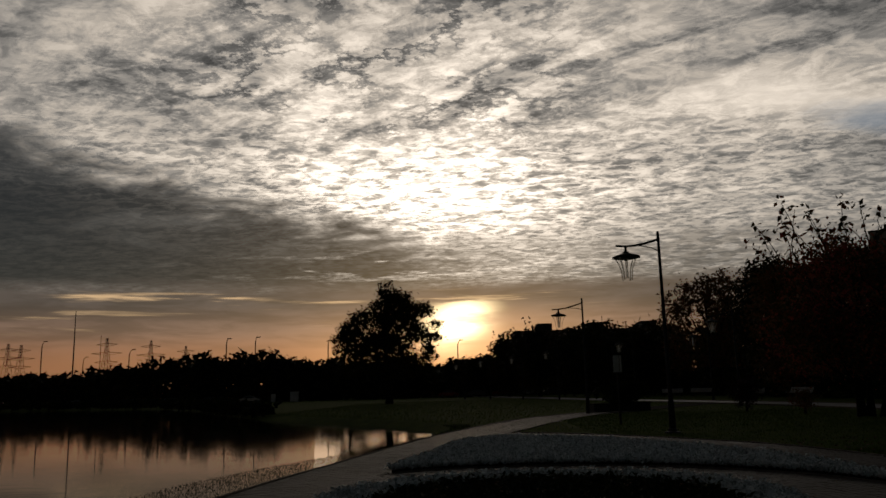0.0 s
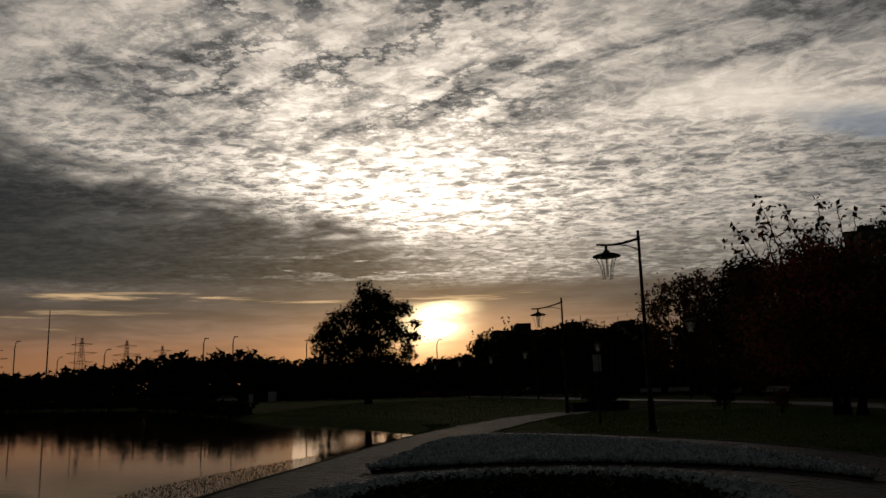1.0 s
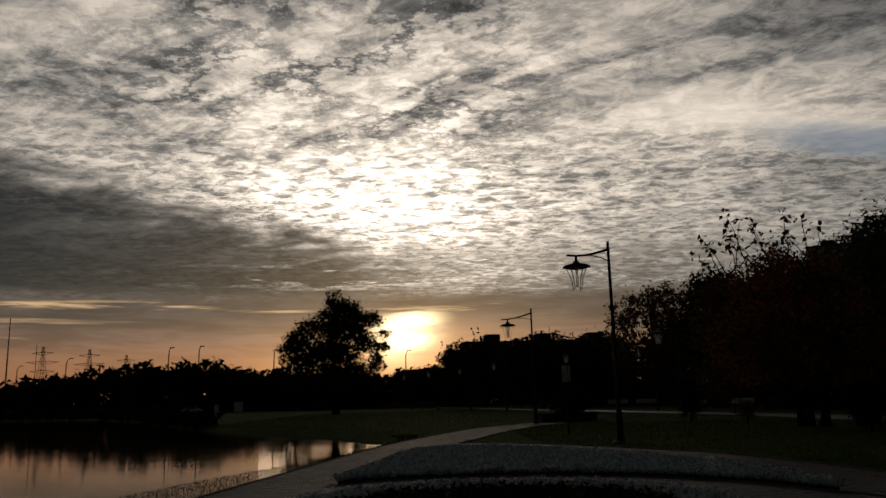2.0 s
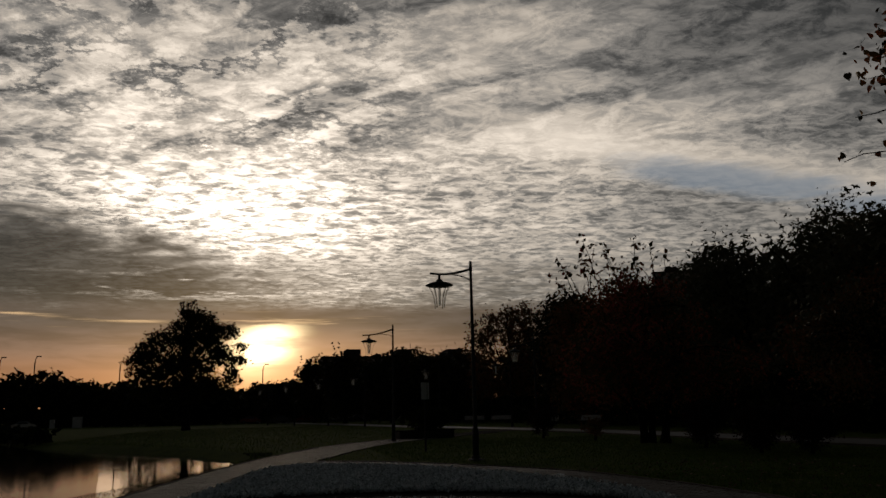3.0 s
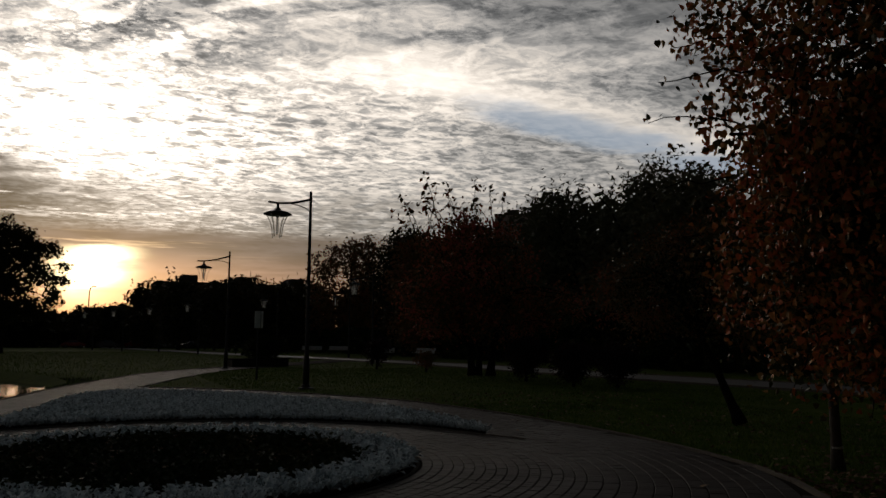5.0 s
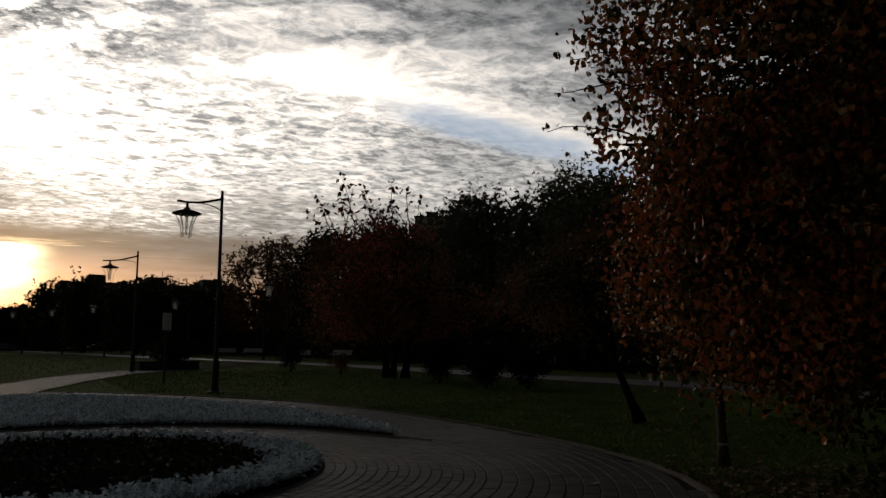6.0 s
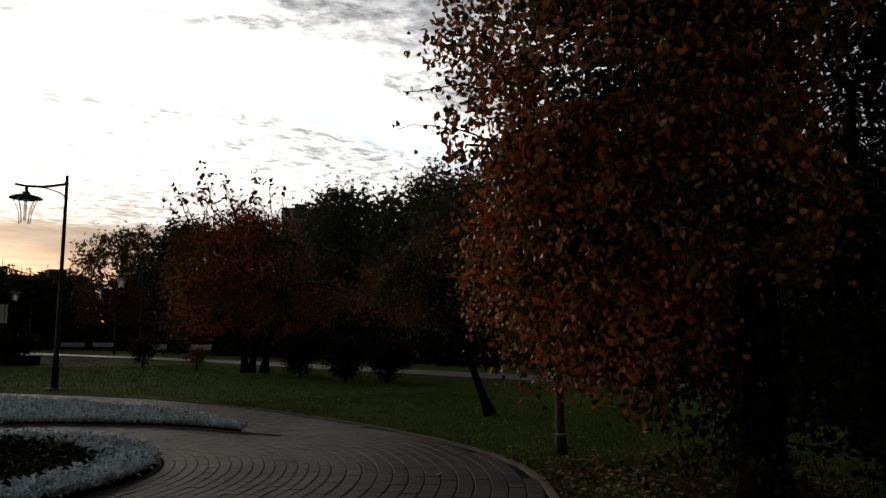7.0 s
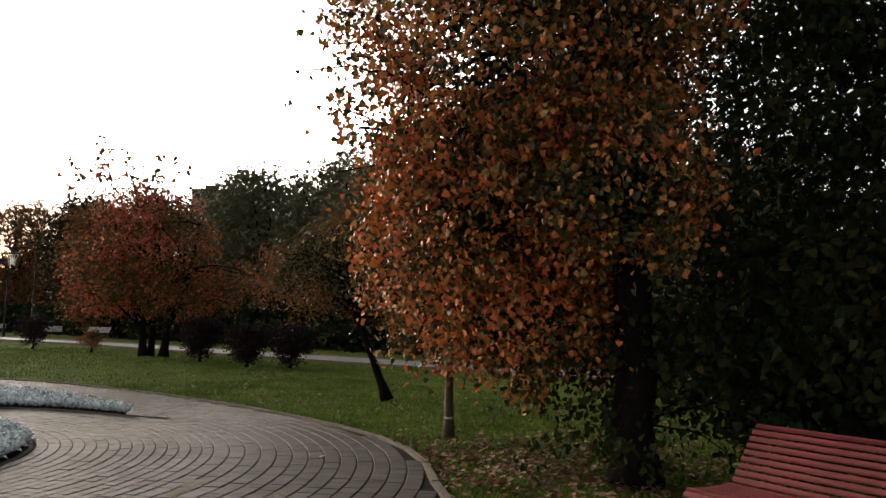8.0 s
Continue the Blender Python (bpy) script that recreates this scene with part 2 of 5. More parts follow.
AUTUMN = leafy("autumn_leaf", [(0.0, (0.030, 0.042, 0.014)), (0.36, (0.10, 0.085, 0.03)), (0.54, (0.36, 0.22, 0.07)), (0.74, (0.58, 0.27, 0.075)), (1.0, (0.62, 0.17, 0.065))], 0.95, 1.2, 0.4, 0.08, 0.22)
RED_AUTUMN = leafy("red_autumn_leaf", [(0.0, (0.045, 0.058, 0.024)), (0.44, (0.12, 0.095, 0.042)), (0.62, (0.34, 0.14, 0.06)), (0.82, (0.58, 0.16, 0.075)), (1.0, (0.58, 0.12, 0.10))], 0.42, 0.8)
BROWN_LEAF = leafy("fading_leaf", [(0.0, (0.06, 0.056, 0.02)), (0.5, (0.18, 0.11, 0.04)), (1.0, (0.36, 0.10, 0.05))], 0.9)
# own green of the dark trees, also used as shade inside orange crowns
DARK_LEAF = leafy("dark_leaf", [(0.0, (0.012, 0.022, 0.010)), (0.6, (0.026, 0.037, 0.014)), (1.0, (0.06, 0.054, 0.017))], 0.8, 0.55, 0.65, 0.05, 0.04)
WOOD_LEAF = leafy("woodland_leaf", [(0.0, (0.07, 0.08, 0.048)), (0.6, (0.115, 0.12, 0.07)), (1.0, (0.17, 0.13, 0.075))], 0.12)
PURPLE_LEAF = leafy("purple_leaf", [(0.0, (0.016, 0.010, 0.012)), (0.6, (0.032, 0.016, 0.018)), (1.0, (0.05, 0.022, 0.02))], 2.0)
FAR_LEAF = leafy("far_leaf", [(0.0, (0.020, 0.026, 0.012)), (0.5, (0.038, 0.040, 0.016)), (1.0, (0.085, 0.055, 0.022))], 0.14)
SILVER = leafy("silver_leaf", [(0.0, (0.24, 0.30, 0.32)), (0.45, (0.60, 0.68, 0.72)), (1.0, (0.86, 0.92, 0.95))], 6.0, 1.0, 0.8)
FALLEN = leafy("fallen_leaf", [(0.0, (0.07, 0.035, 0.02)), (0.5, (0.16, 0.075, 0.045)), (1.0, (0.34, 0.24, 0.15))], 1.5, 1.1, 0.7)
BLADE = leafy("grass_blade", [(0.0, (0.048, 0.098, 0.012)), (0.5, (0.105, 0.185, 0.022)), (1.0, (0.19, 0.235, 0.04))], 0.9, 1.0, 0.6)
LAWN = mottled("lawn_turf", (0.035, 0.058, 0.008), (0.095, 0.125, 0.018), 9.0, 0.95, 0.6, 0.03)
SOIL = mottled("garden_soil", (0.006, 0.005, 0.004), (0.018, 0.014, 0.011), 14.0, 0.95, 0.8, 0.03)
BARK = mottled("bark", (0.007, 0.006, 0.0055), (0.020, 0.017, 0.015), 16.0, 0.95, 0.9, 0.02)
PALE_BARK = mottled("smooth_bark", (0.05, 0.043, 0.035), (0.12, 0.105, 0.09), 22.0, 0.85, 0.5, 0.006)
KERB = mottled("kerb_concrete", (0.12, 0.105, 0.09), (0.22, 0.195, 0.165), 20.0, 0.9, 0.4, 0.005)
BEDDING = mottled("joint_sand", (0.016, 0.013, 0.011), (0.034, 0.028, 0.025), 30.0, 0.95, 0.5, 0.005)
ASPHALT = mottled("walkway_asphalt", (0.13, 0.125, 0.125), (0.21, 0.20, 0.20), 6.0, 0.55, 0.4, 0.006)
PAVER = paver_material()
WATER = water_material()
METAL = mottled("dark_painted_metal", (0.008, 0.009, 0.009), (0.020, 0.021, 0.022), 18.0, 0.6, 0.15, 0.002)
STEEL = mottled("galvanised_steel", (0.08, 0.08, 0.085), (0.15, 0.15, 0.155), 6.0, 0.5, 0.2, 0.003, 0.7)
LAMP_GLASS = frosted("frosted_lamp_plate", (0.9, 0.9, 0.86), 0.45)
RED_WOOD = wood_red_material()
PALE_WOOD = mottled("pale_painted_wood", (0.45, 0.44, 0.42), (0.62, 0.60, 0.57), 12.0, 0.6, 0.3, 0.004)
SIGN_WHITE = mottled("white_enamel", (0.55, 0.56, 0.57), (0.72, 0.72, 0.72), 5.0, 0.4, 0.1, 0.002)
CONCRETE = mottled("panel_concrete", (0.36, 0.31, 0.285), (0.50, 0.43, 0.40), 0.8, 0.9, 0.3, 0.02)
ROOFING = mottled("roof_felt", (0.05, 0.05, 0.05), (0.10, 0.095, 0.09), 2.0, 0.9, 0.3, 0.02)
PANE, _tr, _b = material("window_pane", 0.06)
put_in(_tr, (0.02, 0.024, 0.028), _b.inputs["Base Color"])
CAR_PAINTS = [mottled("car_paint", tuple(0.8 * v for v in c), c, 3.0, 0.25, 0.02, 0.001, 0.3) for c in ((0.45, 0.46, 0.47), (0.05, 0.05, 0.06), (0.22, 0.03, 0.03))]
RUBBER = mottled("tyre_rubber", (0.012, 0.012, 0.012), (0.025, 0.025, 0.025), 20.0, 0.9, 0.2, 0.003)

# ---- mesh helpers ----


def mesh_from(name, v, f, mat, smooth=False):
    """A mesh from arrays of vertices and of faces with equally many corners."""
    v, f = np.asarray(v, np.float32).reshape(-1, 3), np.asarray(f, np.int32)
    me = bpy.data.meshes.new(name)
    me.vertices.add(len(v))
    me.vertices.foreach_set("co", v.ravel())
    me.loops.add(f.size)
    me.loops.foreach_set("vertex_index", f.ravel())
    me.polygons.add(len(f))
    me.polygons.foreach_set("loop_start", np.arange(0, f.size, f.shape[1], dtype=np.int32))
    me.polygons.foreach_set("use_smooth", np.full(len(f), smooth))
    me.update(calc_edges=True)
    me.materials.append(mat)
    return me


def part(name, bm, mat, parent, label="", smooth=False):
    me = bpy.data.meshes.new(name)
    bmesh.ops.recalc_face_normals(bm, faces=bm.faces)
    bm.to_mesh(me)
    bm.free()
    me.materials.append(mat)
    if smooth:
        me.polygons.foreach_set("use_smooth", np.full(len(me.polygons), True))
    ob = new(name, me)
    ob.parent = parent
    return tagged(ob, label) if label else ob


def array_part(name, me, parent, label="", kind=""):
    ob = new(name, me)
    ob.parent = parent
    return tagged(ob, label, kind=kind)


def thing(name, m, label, category, group="", kind=""):
    ob = new(name)
    ob.matrix_world = m
    ob.empty_display_size = 0.2
    return tagged(ob, label, category, group, kind)


def box(bm, lo, hi, bevel=0.0, m=None):
    made = bmesh.ops.create_cube(bm, size=1)["verts"]
    for w in made:
        w.co = Vector(((lo[i] + hi[i]) / 2 + w.co[i] * (hi[i] - lo[i]) for i in range(3)))
    if bevel:
        edges = list({e for w in made for e in w.link_edges})
        made = bmesh.ops.bevel(bm, geom=edges, offset=bevel, segments=2, affect="EDGES")["verts"]
        made = list({w for fc in bm.faces if any(u in set(made) for u in fc.verts) for w in fc.verts})
    if m is not None:
        bmesh.ops.transform(bm, matrix=m, verts=made)
    return bm


def tube_arrays(path, radii, sides=8):
    """Vertices and quads of a tapered tube along a path, with closed ends left to its thinness."""
    path, v, f = [Vector(p) for p in path], [], []
    for i, p in enumerate(path):
        d = (path[min(i + 1, len(path) - 1)] - path[max(i - 1, 0)]).normalized()
        side = d.cross(Vector((0.31, 0.95, 0.02)) if abs(d.z) > 0.5 else Vector((0, 0, 1))).normalized()
        up = side.cross(d)
        for k in range(sides):
            a = 2 * math.pi * k / sides
            v.append(p + (side * math.cos(a) + up * math.sin(a)) * radii[i])
        if i:
            for k in range(sides):
                a, b = (i - 1) * sides + k, (i - 1) * sides + (k + 1) % sides
                f.append((a, b, b + sides, a + sides))
    return [tuple(p) for p in v], f


def tube(bm, path, radii, sides=8):
    v, f = tube_arrays(path, radii, sides)
    w = [bm.verts.new(p) for p in v]
    for q in f:
        bm.faces.new([w[i] for i in q])
    bm.faces.new(w[:sides][::-1])
    bm.faces.new(w[-sides:])
    return bm


def lathe(bm, profile, sides=20, at=(0, 0, 0)):
    rows = []
    for r, z in profile:
        rows.append([bm.verts.new((at[0] + r * math.cos(2 * math.pi * k / sides), at[1] + r * math.sin(2 * math.pi * k / sides), at[2] + z)) for k in range(sides)])
    for a, b in zip(rows, rows[1:]):
        for k in range(sides):
            bm.faces.new((a[k], a[(k + 1) % sides], b[(k + 1) % sides], b[k]))
    bm.faces.new(rows[0][::-1])
    bm.faces.new(rows[-1])
    return bm


def turns(rng, n, flat=1.0):
    """n random rotations as matrices. flat: how far the leaf may tip."""
    yaw = rng.uniform(0, 2 * np.pi, n)
    tip = rng.uniform(-1, 1, n) * flat
    roll = rng.uniform(-1, 1, n) * flat
    cy, sy, ct, st, cr, sr = np.cos(yaw), np.sin(yaw), np.cos(tip), np.sin(tip), np.cos(roll), np.sin(roll)
    z, o = np.zeros(n), np.ones(n)
    rz = np.stack([cy, -sy, z, sy, cy, z, z, z, o], 1).reshape(n, 3, 3)
    rx = np.stack([o, z, z, z, ct, -st, z, st, ct], 1).reshape(n, 3, 3)
    ry = np.stack([cr, z, sr, z, o, z, -sr, z, cr], 1).reshape(n, 3, 3)
    return rz @ rx @ ry


def scatter(v, f, where, rot, size, curl=False):
    """Copies of a small shape, joined into one pair of arrays."""
    v, f = np.asarray(v, float), np.asarray(f)
    n = len(where)
    warp = np.random.default_rng(n).uniform((0.7, 0.8, -0.6), (1.15, 1.1, 3.2), (n, 3)) if curl else np.ones((n, 3))
    out = np.einsum("nij,nkj->nki", rot, v[None] * warp[:, None, :]) * np.asarray(size).reshape(n, 1, 1) + np.asarray(where)[:, None, :]
    faces = f[None] + (np.arange(n) * len(v))[:, None, None]
    return out.reshape(-1, 3), faces.reshape(-1, f.shape[1])


# a heart-shaped leaf, folded along its midrib, one unit long
HEART_V = [(0, 0, 0), (0.28, -0.06, 0.06), (0.48, 0.22, 0.11), (0.33, 0.6, 0.05), (0, 1.0, -0.12), (-0.33, 0.6, 0.05), (-0.48, 0.22, 0.11), (-0.28, -0.06, 0.06), (0, 0.45, -0.02)]
HEART_F = [(0, 1, 8), (1, 2, 8), (2, 3, 8), (3, 4, 8), (4, 5, 8), (5, 6, 8), (6, 7, 8), (7, 0, 8)]
# the same leaf with fewer corners, for the mass of a crown
HEART_LITE_V = [(0, 0, 0), (0.44, 0.06, 0.10), (0.36, 0.56, 0.05), (0, 1.0, -0.12), (-0.36, 0.56, 0.05), (-0.44, 0.06, 0.10)]
HEART_LITE_F = [(0, 1, 2), (0, 2, 3), (0, 3, 4), (0, 4, 5)]
# a plain oval leaf
OVAL_V = [(0, 0, 0), (0.32, 0.4, 0.07), (0, 1, -0.05), (-0.32, 0.4, 0.07)]
OVAL_F = [(0, 1, 2), (0, 2, 3)]
# a spray of several leaves on a twig, for trees farther off
SPRAY_V, SPRAY_F = [], []
for _k, (_a, _s, _z) in enumerate([(0.0, 1.0, 0.0), (1.3, 0.9, 0.14), (-1.2, 0.95, -0.12)]):
    _c, _d = math.cos(_a), math.sin(_a)
    for _p in OVAL_V:
        SPRAY_V.append(((_p[0] * _c - _p[1] * _d) * _s, (_p[0] * _d + _p[1] * _c) * _s, _p[2] * _s + _z * _p[1]))
    SPRAY_F += [tuple(i + 4 * _k for i in q) for q in OVAL_F]


def curve_points(a, b, sag, n, rng, wobble):
    a, b = np.asarray(a, float), np.asarray(b, float)
    t = np.linspace(0, 1, n)[:, None]
    p = a + (b - a) * t
    p[:, 2] += (sag * np.sin(np.pi * t[:, 0]))
    p[1:-1] += rng.normal(0, wobble, (n - 2, 3))
    return p


def tree(base, trunk, lobes, clusters, per, size, leaf, bark, label, category="tree", seed=1, shape="spray", spread=0.45, limbs=14, group="", twigs=0, droop=0.0, shell=0.45, name="tree", at_least=0.3, near=False, reach=(), inner=None, shade_depth=0.62):
    """A tree: tapered trunk(s), limbs that reach into the lobes of the crown, and leaves in uneven clusters.
    trunk: lists of (x, y, z, radius) from the base upwards; lobes: (x, y, z, rx, ry, rz), all from the base."""
    rng = np.random.default_rng(seed)
    root = thing(name, pose(*base), label, category, group)
    stems = trunk if isinstance(trunk[0], list) else [trunk]
    for stem in stems:
        bm = bmesh.new()
        pts = [Vector(p[:3]) for p in stem]
        fine, rad = [], []
        for i in range(len(pts) - 1):
            for k in range(4):
                s = k / 4
                fine.append(pts[i].lerp(pts[i + 1], s) + Vector(rng.normal(0, 0.06 * stem[i][3], 3)) * (1 if i + k else 0))
                rad.append((stem[i][3] * (1 - s) + stem[i + 1][3] * s) * rng.uniform(0.97, 1.03) * (1.45 if i + k == 0 else 1.12 if i == 0 and k == 1 else 1))
        fine.append(pts[-1])
        rad.append(stem[-1][3])
        tube(bm, fine, rad, 10)
        part("trunk", bm, bark, root, smooth=True)
    # cluster centres, more of them near the outside of each lobe
    vol = np.array([l[3] * l[4] * l[5] for l in lobes]) ** 0.75
    pick = rng.choice(len(lobes), clusters, p=vol / vol.sum())
    way = rng.normal(0, 1, (clusters, 3))
    way /= np.linalg.norm(way, axis=1)[:, None]
    out = rng.uniform(shell, 1.0, clusters) ** 0.6
    lob = np.array(lobes, float)[pick]
    heart = lob[:, :3] + way * lob[:, 3:] * out[:, None]
    heart = heart[heart[:, 2] > at_least]
    # limbs
    v, f = [], []
    tips = rng.choice(len(heart), min(limbs, len(heart)), replace=False)
    for i in tips:
        stem = stems[rng.integers(len(stems))]
        k = rng.integers(max(1, len(stem) // 2), len(stem))
        root_p = np.array(stem[k][:3]) if heart[i][2] > stem[k][2] * 0.8 else np.array(stem[max(1, k - 1)][:3])
        pts = curve_points(root_p, heart[i], 0.12 * np.linalg.norm(heart[i] - root_p), 7, rng, 0.02 * np.linalg.norm(heart[i] - root_p))
        r0 = min(stem[k][3] * 0.7, 0.02 * np.linalg.norm(heart[i] - root_p) + 0.012)
        tv, tf = tube_arrays(pts, np.linspace(r0, r0 * 0.22, 7), 6)
        if near:
            array_part("limb", mesh_from("limb", tv, tf, bark, True), root)
            continue
        f += [tuple(j + len(v) for j in q) for q in tf]
        v += tv
    extra = []
    for a, b in reach:
        pts = curve_points(a, b, 0.15, 8, rng, 0.03)
        tv, tf = tube_arrays(pts, np.linspace(0.014, 0.004, 8), 5)
        array_part("limb", mesh_from("limb", tv, tf, bark, True), root)
        for p in pts[3:]:
            extra += [p + rng.normal(0, 0.05, 3) for _ in range(rng.integers(0, 3))]
    for _ in range(twigs):
        i = rng.integers(len(heart))
        a = heart[i]
        b = a + rng.normal(0, spread * 1.2, 3)
        tv, tf = tube_arrays(curve_points(a, b, 0.05, 4, rng, 0.02), [0.008, 0.006, 0.005, 0.003], 4)
        f += [tuple(j + len(v) for j in q) for q in tf]
        v += tv
    if v:
        array_part("branchwork", mesh_from("branchwork", v, f, bark, True), root, kind="stuff")
    n = len(heart) * per
    own = np.repeat(rng.uniform(0.55, 1.35, len(heart)), per)[:, None]
    where = np.repeat(heart, per, 0) + rng.normal(0, 1, (n, 3)) * spread * own * (1, 1, 0.75)
    where[:, 2] -= droop * rng.uniform(0, 1, n) ** 2
    keep = where[:, 2] > at_least * 0.7
    where = where[keep]
    if extra:
        where = np.vstack([where, extra])
    n = len(where)
    sv, sf = (HEART_V, HEART_F) if shape == "heart" else (SPRAY_V, SPRAY_F) if shape == "spray" else (OVAL_V, OVAL_F)
    rot, big = turns(rng, n, 1.5 if shape == "heart" else 1.2), rng.uniform(0.6, 1.25, n) * size
    if near:
        # the leaves that hang lowest on the open side are single parts
        order = np.argsort(where[:, 0] - where[:, 1] * 0.6 + where[:, 2] * 0.2)
        single = mesh_from("leaf", sv, sf, leaf)
        for i in order[:250]:
            ob = new("leaf", single)
            ob.parent = root
            ob.matrix_local = Matrix.Translation(where[i]) @ Matrix(rot[i].tolist()).to_4x4() @ Matrix.Scale(float(big[i]), 4)
        rest = order[250:]
        where, rot, big = where[rest], rot[rest], big[rest]
    if shape == "heart":
        sv, sf = HEART_LITE_V, HEART_LITE_F
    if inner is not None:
        # leaves deep in the crown take a darker leaf colour, painting in the inner shade
        deep = np.min([np.linalg.norm((where - np.array(l[:3])) / np.array(l[3:]), axis=1) for l in lobes], axis=0) < shade_depth
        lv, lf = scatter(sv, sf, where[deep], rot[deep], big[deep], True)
        array_part("inner_crown", mesh_from("inner_crown", lv, lf, inner), root, "inner leaves coloured darker for shade within the crown", "stuff")
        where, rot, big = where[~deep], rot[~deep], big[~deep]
    lv, lf = scatter(sv, sf, where, rot, big, shape != "spray")
    array_part("crown", mesh_from("crown", lv, lf, leaf), root, kind="stuff")
    return root


# ---- ground, water, paving ----
from_shore = [(-4.6, -8.0), (-4.6, 5.0), (-4.05, 11.5), (-3.45, 14.8), (-2.35, 18.3), (-1.35, 21.8), (-0.4, 26.0), (0.2, 31.0), (-1.5, 38.0), (-6.0, 46.0), (-13.0, 56.0), (-20.0, 70.0), (-32.0, 98.0), (-52.0, 135.0), (-85.0, 158.0), (-140.0, 166.0), (-215.0, 160.0), (-240.0, 100.0), (-200.0, 20.0), (-120.0, -25.0), (-60.0, -30.0), (-15.0, -20.0)]
PATH_L = [(-2.9, -8.0), (-2.9, 5.0), (-2.5, 11.1), (-1.7, 16.4), (-0.9, 21.0), (0.1, 26.3), (1.6, 32.0), (3.4, 37.7), (5.6, 42.0), (8.6, 46.5), (12.5, 52.5), (17.0, 60.0)]
PATH_R = [(-0.75, -8.0), (-0.75, 5.0), (-0.55, 11.4), (-0.2, 16.4), (0.45, 21.0), (2.4, 26.1), (4.0, 31.5), (5.8, 36.8), (7.6, 40.8), (10.4, 45.0), (14.5, 51.0), (19.0, 58.0)]
CENTRE = (2.1, 9.7)
LAWN_EDGE = [(2.4, 26.1), (4.1, 24.8), (5.7, 22.9), (7.7, 19.5), (8.5, 17.2), (8.93, 14.4), (9.07, 12.3), (9.02, 10.1), (8.85, 8.5), (8.58, 7.1), (8.07, 5.85), (7.45, 4.9), (6.78, 4.1), (6.1, 3.0), (5.75, 1.6), (5.6, -0.5), (5.6, -3.0), (5.8, -8.0)]


def smooth_line(points, n=6):
    """The points joined by a smooth line."""
    p = [np.array(q, float) for q in points]
    out = []
    for i in range(len(p) - 1):
        a, b, c, d = p[max(i - 1, 0)], p[i], p[i + 1], p[min(i + 2, len(p) - 1)]
        for k in range(n):
            t = k / n
            out.append(0.5 * (2 * b + (c - a) * t + (2 * a - 5 * b + 4 * c - d) * t * t + (3 * b - a - 3 * c + d) * t ** 3))
    out.append(p[-1])
    return np.array(out)


def inside(pts, poly):
    x, y = pts[:, 0], pts[:, 1]
    hit = np.zeros(len(pts), bool)
    q = np.asarray(poly)
    for (ax, ay), (bx, by) in zip(q, np.roll(q, -1, 0)):
        cross = (ay > y) != (by > y)
        hit ^= cross & (x < (bx - ax) * (y - ay) / np.where(by == ay, 1e-9, by - ay) + ax)
    return hit


def far_from(pts, line):
    """Distance of each point from a line of points."""
    q, best = np.asarray(line), np.full(len(pts), 1e9)
    for a, b in zip(q, q[1:]):
        d = b - a
        t = np.clip(((pts - a) @ d) / max(d @ d, 1e-9), 0, 1)
        best = np.minimum(best, np.linalg.norm(pts - a - t[:, None] * d, axis=1))
    return best


SHORE = smooth_line(from_shore + [from_shore[0]], 5)[:-1]
EDGE = smooth_line(LAWN_EDGE, 6)
LEFT, RIGHT = smooth_line(PATH_L, 6), smooth_line(PATH_R, 6)


def sheet(name, outline, z, mat, label, category, thick=0.0):
    """A flat piece of ground with the outline given, with a skirt when it has thickness."""
    bm = bmesh.new()
    w = [bm.verts.new((p[0], p[1], z)) for p in outline]
    face = bm.faces.new(w)
    if thick:
        made = bmesh.ops.extrude_face_region(bm, geom=[face])
        bmesh.ops.translate(bm, verts=[g for g in made["geom"] if isinstance(g, bmesh.types.BMVert)], vec=(0, 0, -thick))
    bmesh.ops.triangulate(bm, faces=[fc for fc in bm.faces if len(fc.verts) > 4])
    return tagged(part(name, bm, mat, None), label, category, kind="structure")


def make_ground():
    """One sheet to the horizon, let down into the basin of the pond."""
    xs = np.unique(np.concatenate([np.linspace(-3000, -220, 12), np.linspace(-200, -12, 66), np.arange(-10, 30, 0.5), np.linspace(32, 120, 40), np.linspace(150, 3000, 12)]))
    ys = np.unique(np.concatenate([np.linspace(-400, -40, 8), np.linspace(-34, -6, 12), np.arange(-4, 50, 0.5), np.linspace(52, 180, 64), np.linspace(200, 4500, 18)]))
    gx, gy = np.meshgrid(xs, ys)
    pts = np.stack([gx.ravel(), gy.ravel()], 1)
    d = far_from(pts, np.vstack([SHORE, SHORE[:1]]))
    inner = inside(pts, SHORE)
    signed = np.where(inner, -d, d)
    z = np.where(signed > 1.4, 0.0, np.where(signed > -3, (np.clip((1.4 - signed) / 4.4, 0, 1)) ** 1.2 * -1.5, -1.5))
    bumpy = np.array([noise.noise((p[0] * 0.6, p[1] * 0.6, 0)) for p in pts]) * 0.018
    near = far_from(pts, EDGE) > 0.6
    z = z + np.where(near & (z > -0.01), bumpy - 0.02, -0.03)
    nx = len(xs)
    i = np.arange(len(pts)).reshape(len(ys), nx)
    f = np.stack([i[:-1, :-1], i[:-1, 1:], i[1:, 1:], i[1:, :-1]], -1).reshape(-1, 4)
    ob = new("ground", mesh_from("ground", np.c_[pts, z], f, LAWN, True))
    tagged(ob, "mown green lawn sloping to the pond and on to the horizon", "lawn", kind="structure")


make_ground()
bm = bmesh.new()
bm.faces.new([bm.verts.new((p[0] * 1.0, p[1] * 1.0, -0.42)) for p in [(-260, -40), (8, -40), (8, 190), (-260, 190)]])
tagged(part("water", bm, WATER, None), "calm dark pond water reflecting the evening sky", "water", kind="structure")

